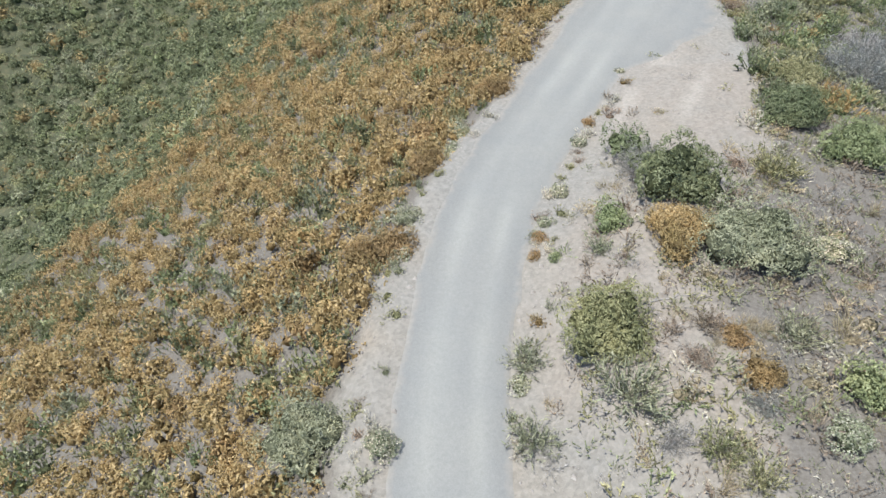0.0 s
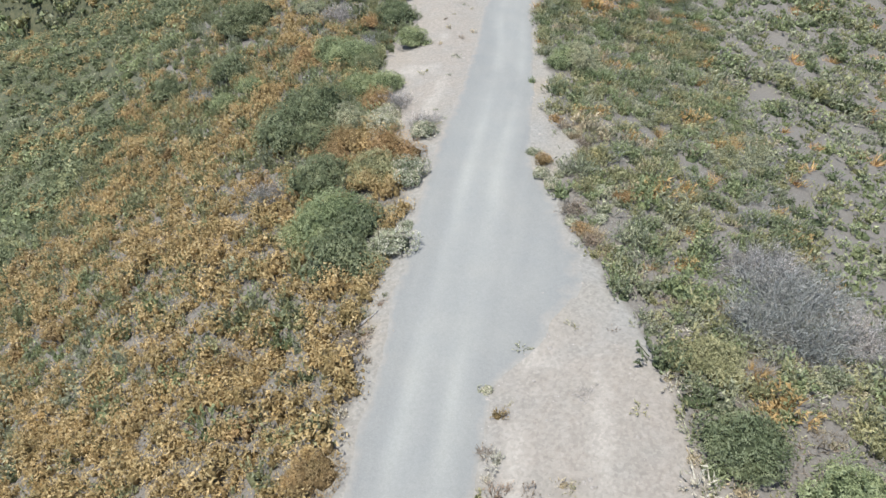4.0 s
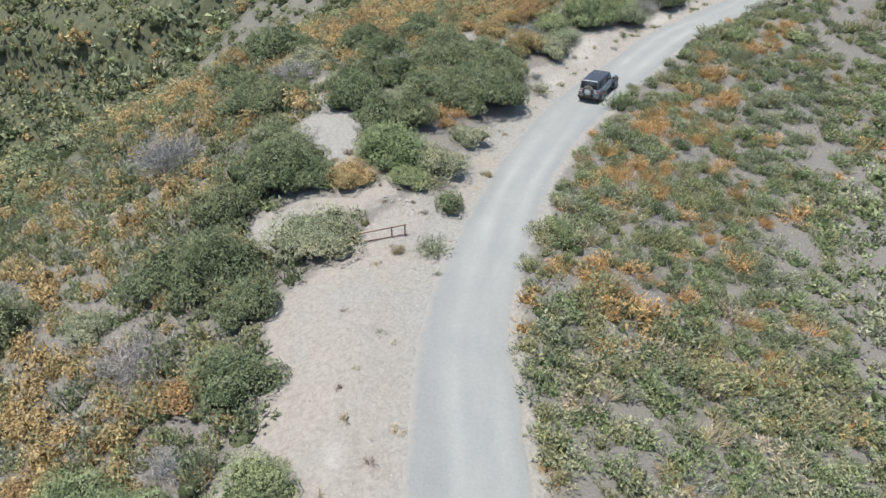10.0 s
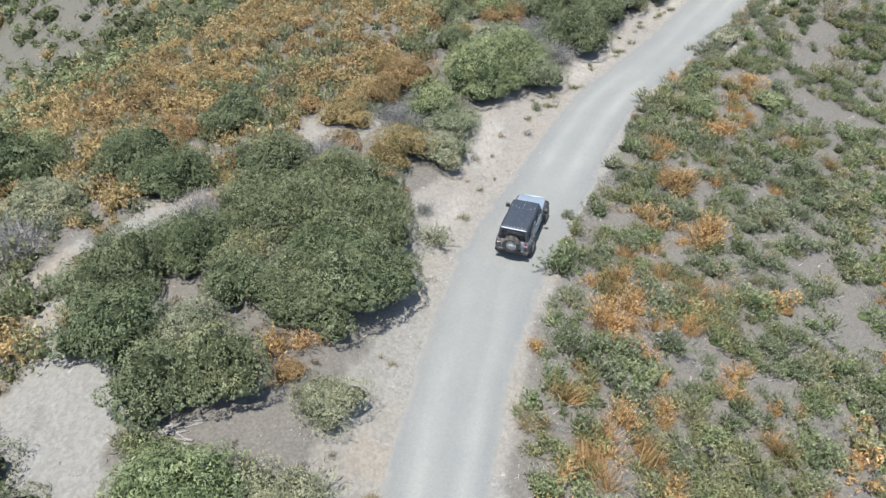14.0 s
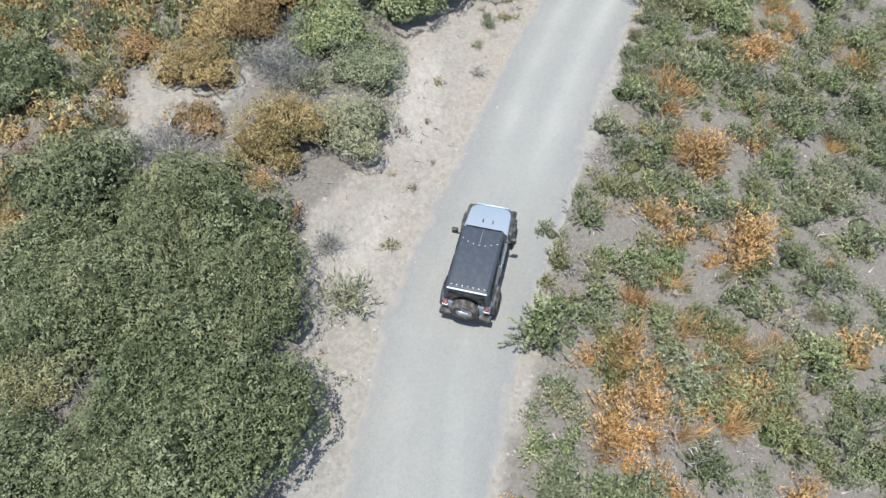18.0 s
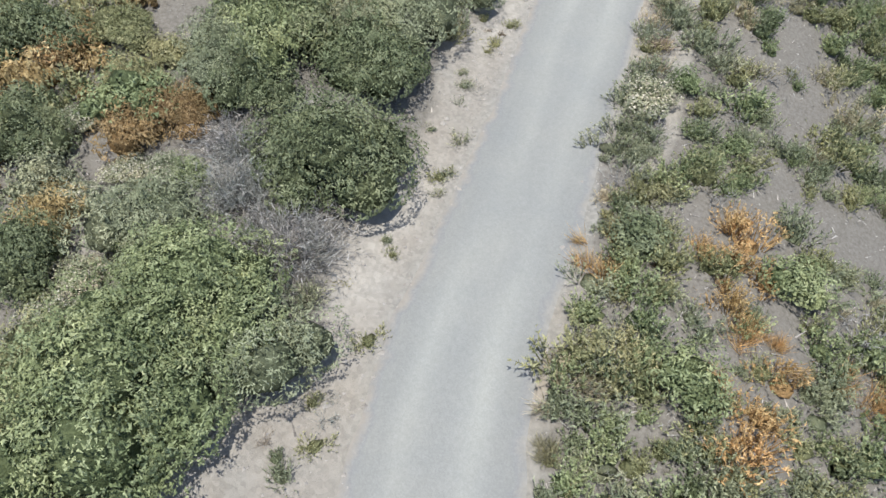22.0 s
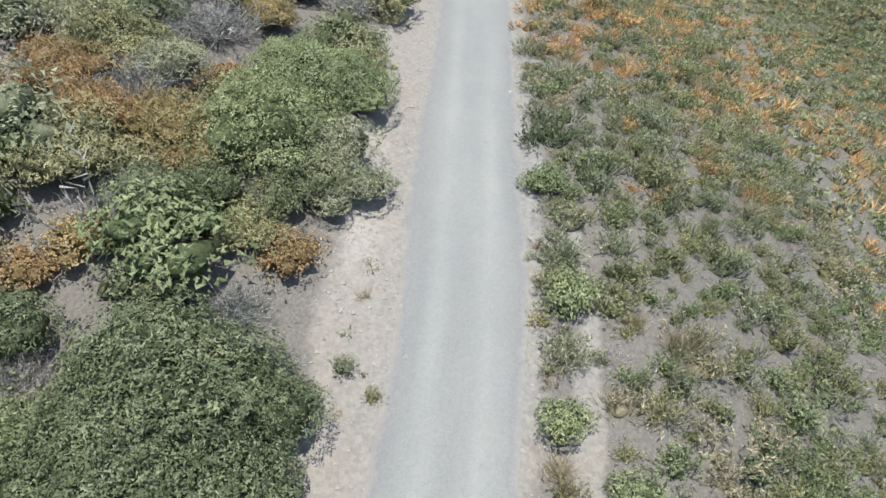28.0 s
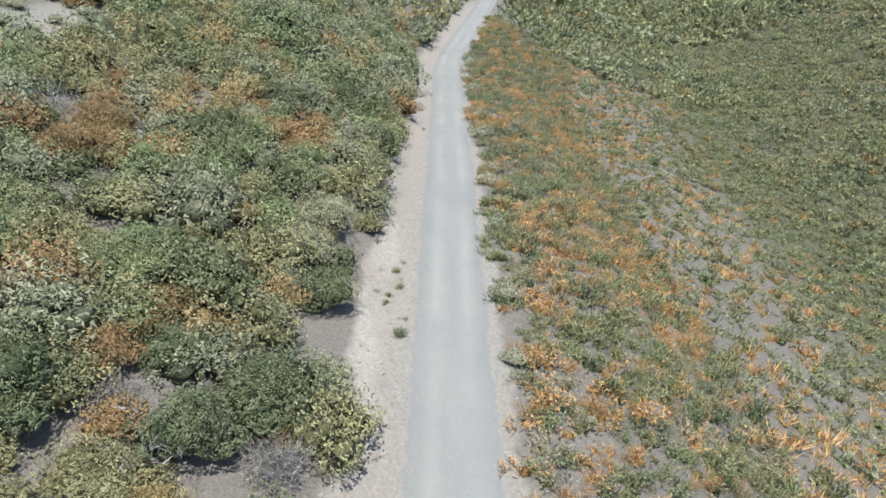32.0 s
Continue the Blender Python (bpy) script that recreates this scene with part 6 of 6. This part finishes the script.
for i, (leaf, _) in enumerate(kinds):
    scatter(leaf + "_edge_plants", "low %s plants in a row along the road edge" % {"white": "cream-flowered", "pink": "pinkish dry", "sage": "grey-green", "olive": "olive", "rust": "rust brown dry"}[leaf], "plants", leaf, low, s[k == i], d[k == i], 0.34, 0.9, 195 + i)

# weeds along the edges of the road
s, d, rng = spots(-14, 236, 0.2, 3.2, 0.8, 121)
side = np.where(rng.uniform(0, 1, len(s)) < 0.55, 1, -1)
d = side * (d + np.where(side > 0, np.interp(s, WIDE[:, 0], WIDE[:, 1]), np.interp(s, WIDE[:, 0], WIDE[:, 2])) + 0.1)
keep = (rng.uniform(0, 1, len(s)) < 0.17) & (bare(s, d) > 0.5) & free(s, d, 0.3)
s, d = s[keep], d[keep]
kinds = [("olive", 0.8 + 0 * s), ("pink", 0.5 + 0 * s), ("sage", 0.6 + 0 * s), ("straw", 0.5 + 0 * s)]
k = zone(s, d, rng, kinds)
for i, (leaf, _) in enumerate(kinds):
    scatter(leaf + "_verge_weeds", "small %s weeds on the road verge" % {"olive": "olive", "pink": "pinkish dry", "sage": "grey-green", "straw": "straw-coloured"}[leaf], "weeds", leaf, blades if leaf in ("straw", "pink") else sprig, s[k == i], d[k == i], 0.26, 1.1, 170 + i)

# small dry stalks on the open soil beside the barrier
s, d, rng = spots(76, 90, 4.0, 12.0, 0.55, 126)
keep = (rng.uniform(0, 1, len(s)) < 0.2) & free(s, d, 0.3)
s, d = s[keep], d[keep]
scatter("dry_stalks", "small pinkish dry stalks on bare stony soil", "weeds", "pink", fine, s, d, 0.22, 1.0, 199)

# scattered low shrubs along the left verge
s, d, rng = spots(106, 165, 2.3, 3.0, 0.7, 123)
keep = rng.uniform(0, 1, len(s)) < 0.16 + 0.4 * (rough(s, s * 0, 4.0, 95) > 0.15)
s, d = s[keep], d[keep]
kinds = [("sage", 0.9 + 0 * s), ("olive", 0.5 + 0 * s), ("grey", 0.7 + 0 * s)]
k = zone(s, d, rng, kinds)
for i, (leaf, _) in enumerate(kinds):
    scatter(leaf + "_verge_scrub", "low %s scrub on the stony verge" % {"sage": "grey-green", "olive": "olive", "grey": "bare grey"}[leaf], "scrub", leaf, twigs if leaf == "grey" else fine, s[k == i], d[k == i], 0.32, 1.0, 190 + i)

# a ragged row of low shrubs along the right edge of the road
s, d, rng = spots(106, 150, 2.35, 3.25, 0.5, 122)
keep = rng.uniform(0, 1, len(s)) < 0.25 + 0.6 * (rough(s, s * 0, 3.0, 94) > -0.1)
s, d = s[keep], -d[keep]
kinds = [("sage", 1.0 + 0 * s), ("olive", 0.6 + 0 * s), ("grey", 0.35 + 0 * s), ("straw", 0.25 + 0 * s)]
k = zone(s, d, rng, kinds)
for i, (leaf, _) in enumerate(kinds):
    scatter(leaf + "_roadside_scrub", "low %s scrub along the road edge" % {"sage": "grey-green", "olive": "olive", "grey": "bare grey", "straw": "straw-coloured"}[leaf], "scrub", leaf, fine_blades if leaf == "straw" else twigs if leaf == "grey" else fine, s[k == i], d[k == i], 0.42, 1.0, 180 + i)

# dead twigs and leaf litter between the shrubs
rng = np.random.default_rng(12)
s, d = rng.uniform(70, 150, 12000), np.where(rng.uniform(0, 1, 12000) < 0.6, rng.uniform(-15, -2.2, 12000), rng.uniform(3.2, 15, 12000))
keep = rng.uniform(0, 1, len(s)) < 0.25 + 0.75 * (bare(s, d) < 0.5)
at = land(s[keep], d[keep]) + (0, 0, 0.02)
turn, long = rng.uniform(0, 2 * np.pi, len(at)), np.exp(rng.normal(-2.0, 0.55, len(at))).clip(0.05, 0.5)
way = np.stack([np.cos(turn), np.sin(turn), rng.normal(0.1, 0.2, len(at))], -1) * long[:, None]
flank = np.stack([-np.sin(turn), np.cos(turn), 0 * turn], -1) * (0.008 + 0.05 * long[:, None])
tagged(new("plant_litter", faces_mesh("plant_litter", np.stack([at - flank, at + flank, at + way], 1), LEAF["grey"])), "dead grey twigs and litter on the soil", "litter", kind="stuff")

# gravel and stones on the open soil
rng = np.random.default_rng(11)
n = 18000
s, d = rng.uniform(-14, 200, n), rng.normal(0, 4.5, n)
s[:6000] = rng.uniform(82, 150, 6000)
s[6000:7200], d[6000:7200] = rng.uniform(122, 168, 1200), rng.uniform(1.9, 4.4, 1200)
s[:700], d[:700] = rng.normal(76.0, 1.3, 700), rng.normal(5.0, 0.9, 700)
lip = np.where(d > 0, np.interp(s, WIDE[:, 0], WIDE[:, 1]), np.interp(s, WIDE[:, 0], WIDE[:, 2]))
keep = (bare(s, d) > 0.3) & (np.abs(d) > lip * rng.uniform(0.7, 1.0, n))
s, d = s[keep], d[keep]
octa = np.array([(1, 0, 0), (0, 1, 0), (-1, 0, 0), (0, -1, 0), (0, 0, 0.7), (0, 0, -0.5)])
oct_f = np.array([(0, 1, 4), (1, 2, 4), (2, 3, 4), (3, 0, 4), (1, 0, 5), (2, 1, 5), (3, 2, 5), (0, 3, 5)])
at = land(s, d)
size = np.exp(rng.normal(-3.35, 0.58, len(s))).clip(0.012, 0.16)
turn = rng.uniform(0, 2 * np.pi, len(s))
v = octa[None] * rng.uniform(0.6, 1.2, (len(s), 6, 1)) * size[:, None, None]
v = np.stack([v[..., 0] * np.cos(turn)[:, None] - v[..., 1] * np.sin(turn)[:, None], v[..., 0] * np.sin(turn)[:, None] + v[..., 1] * np.cos(turn)[:, None], v[..., 2]], -1) + at[:, None]
f = (oct_f[None] + 6 * np.arange(len(s))[:, None, None]).reshape(-1, 3)
tagged(new("gravel", mesh_of("gravel", v.reshape(-1, 3), f, [STONE])), "loose pale stones scattered over the road verges", "gravel", kind="stuff")
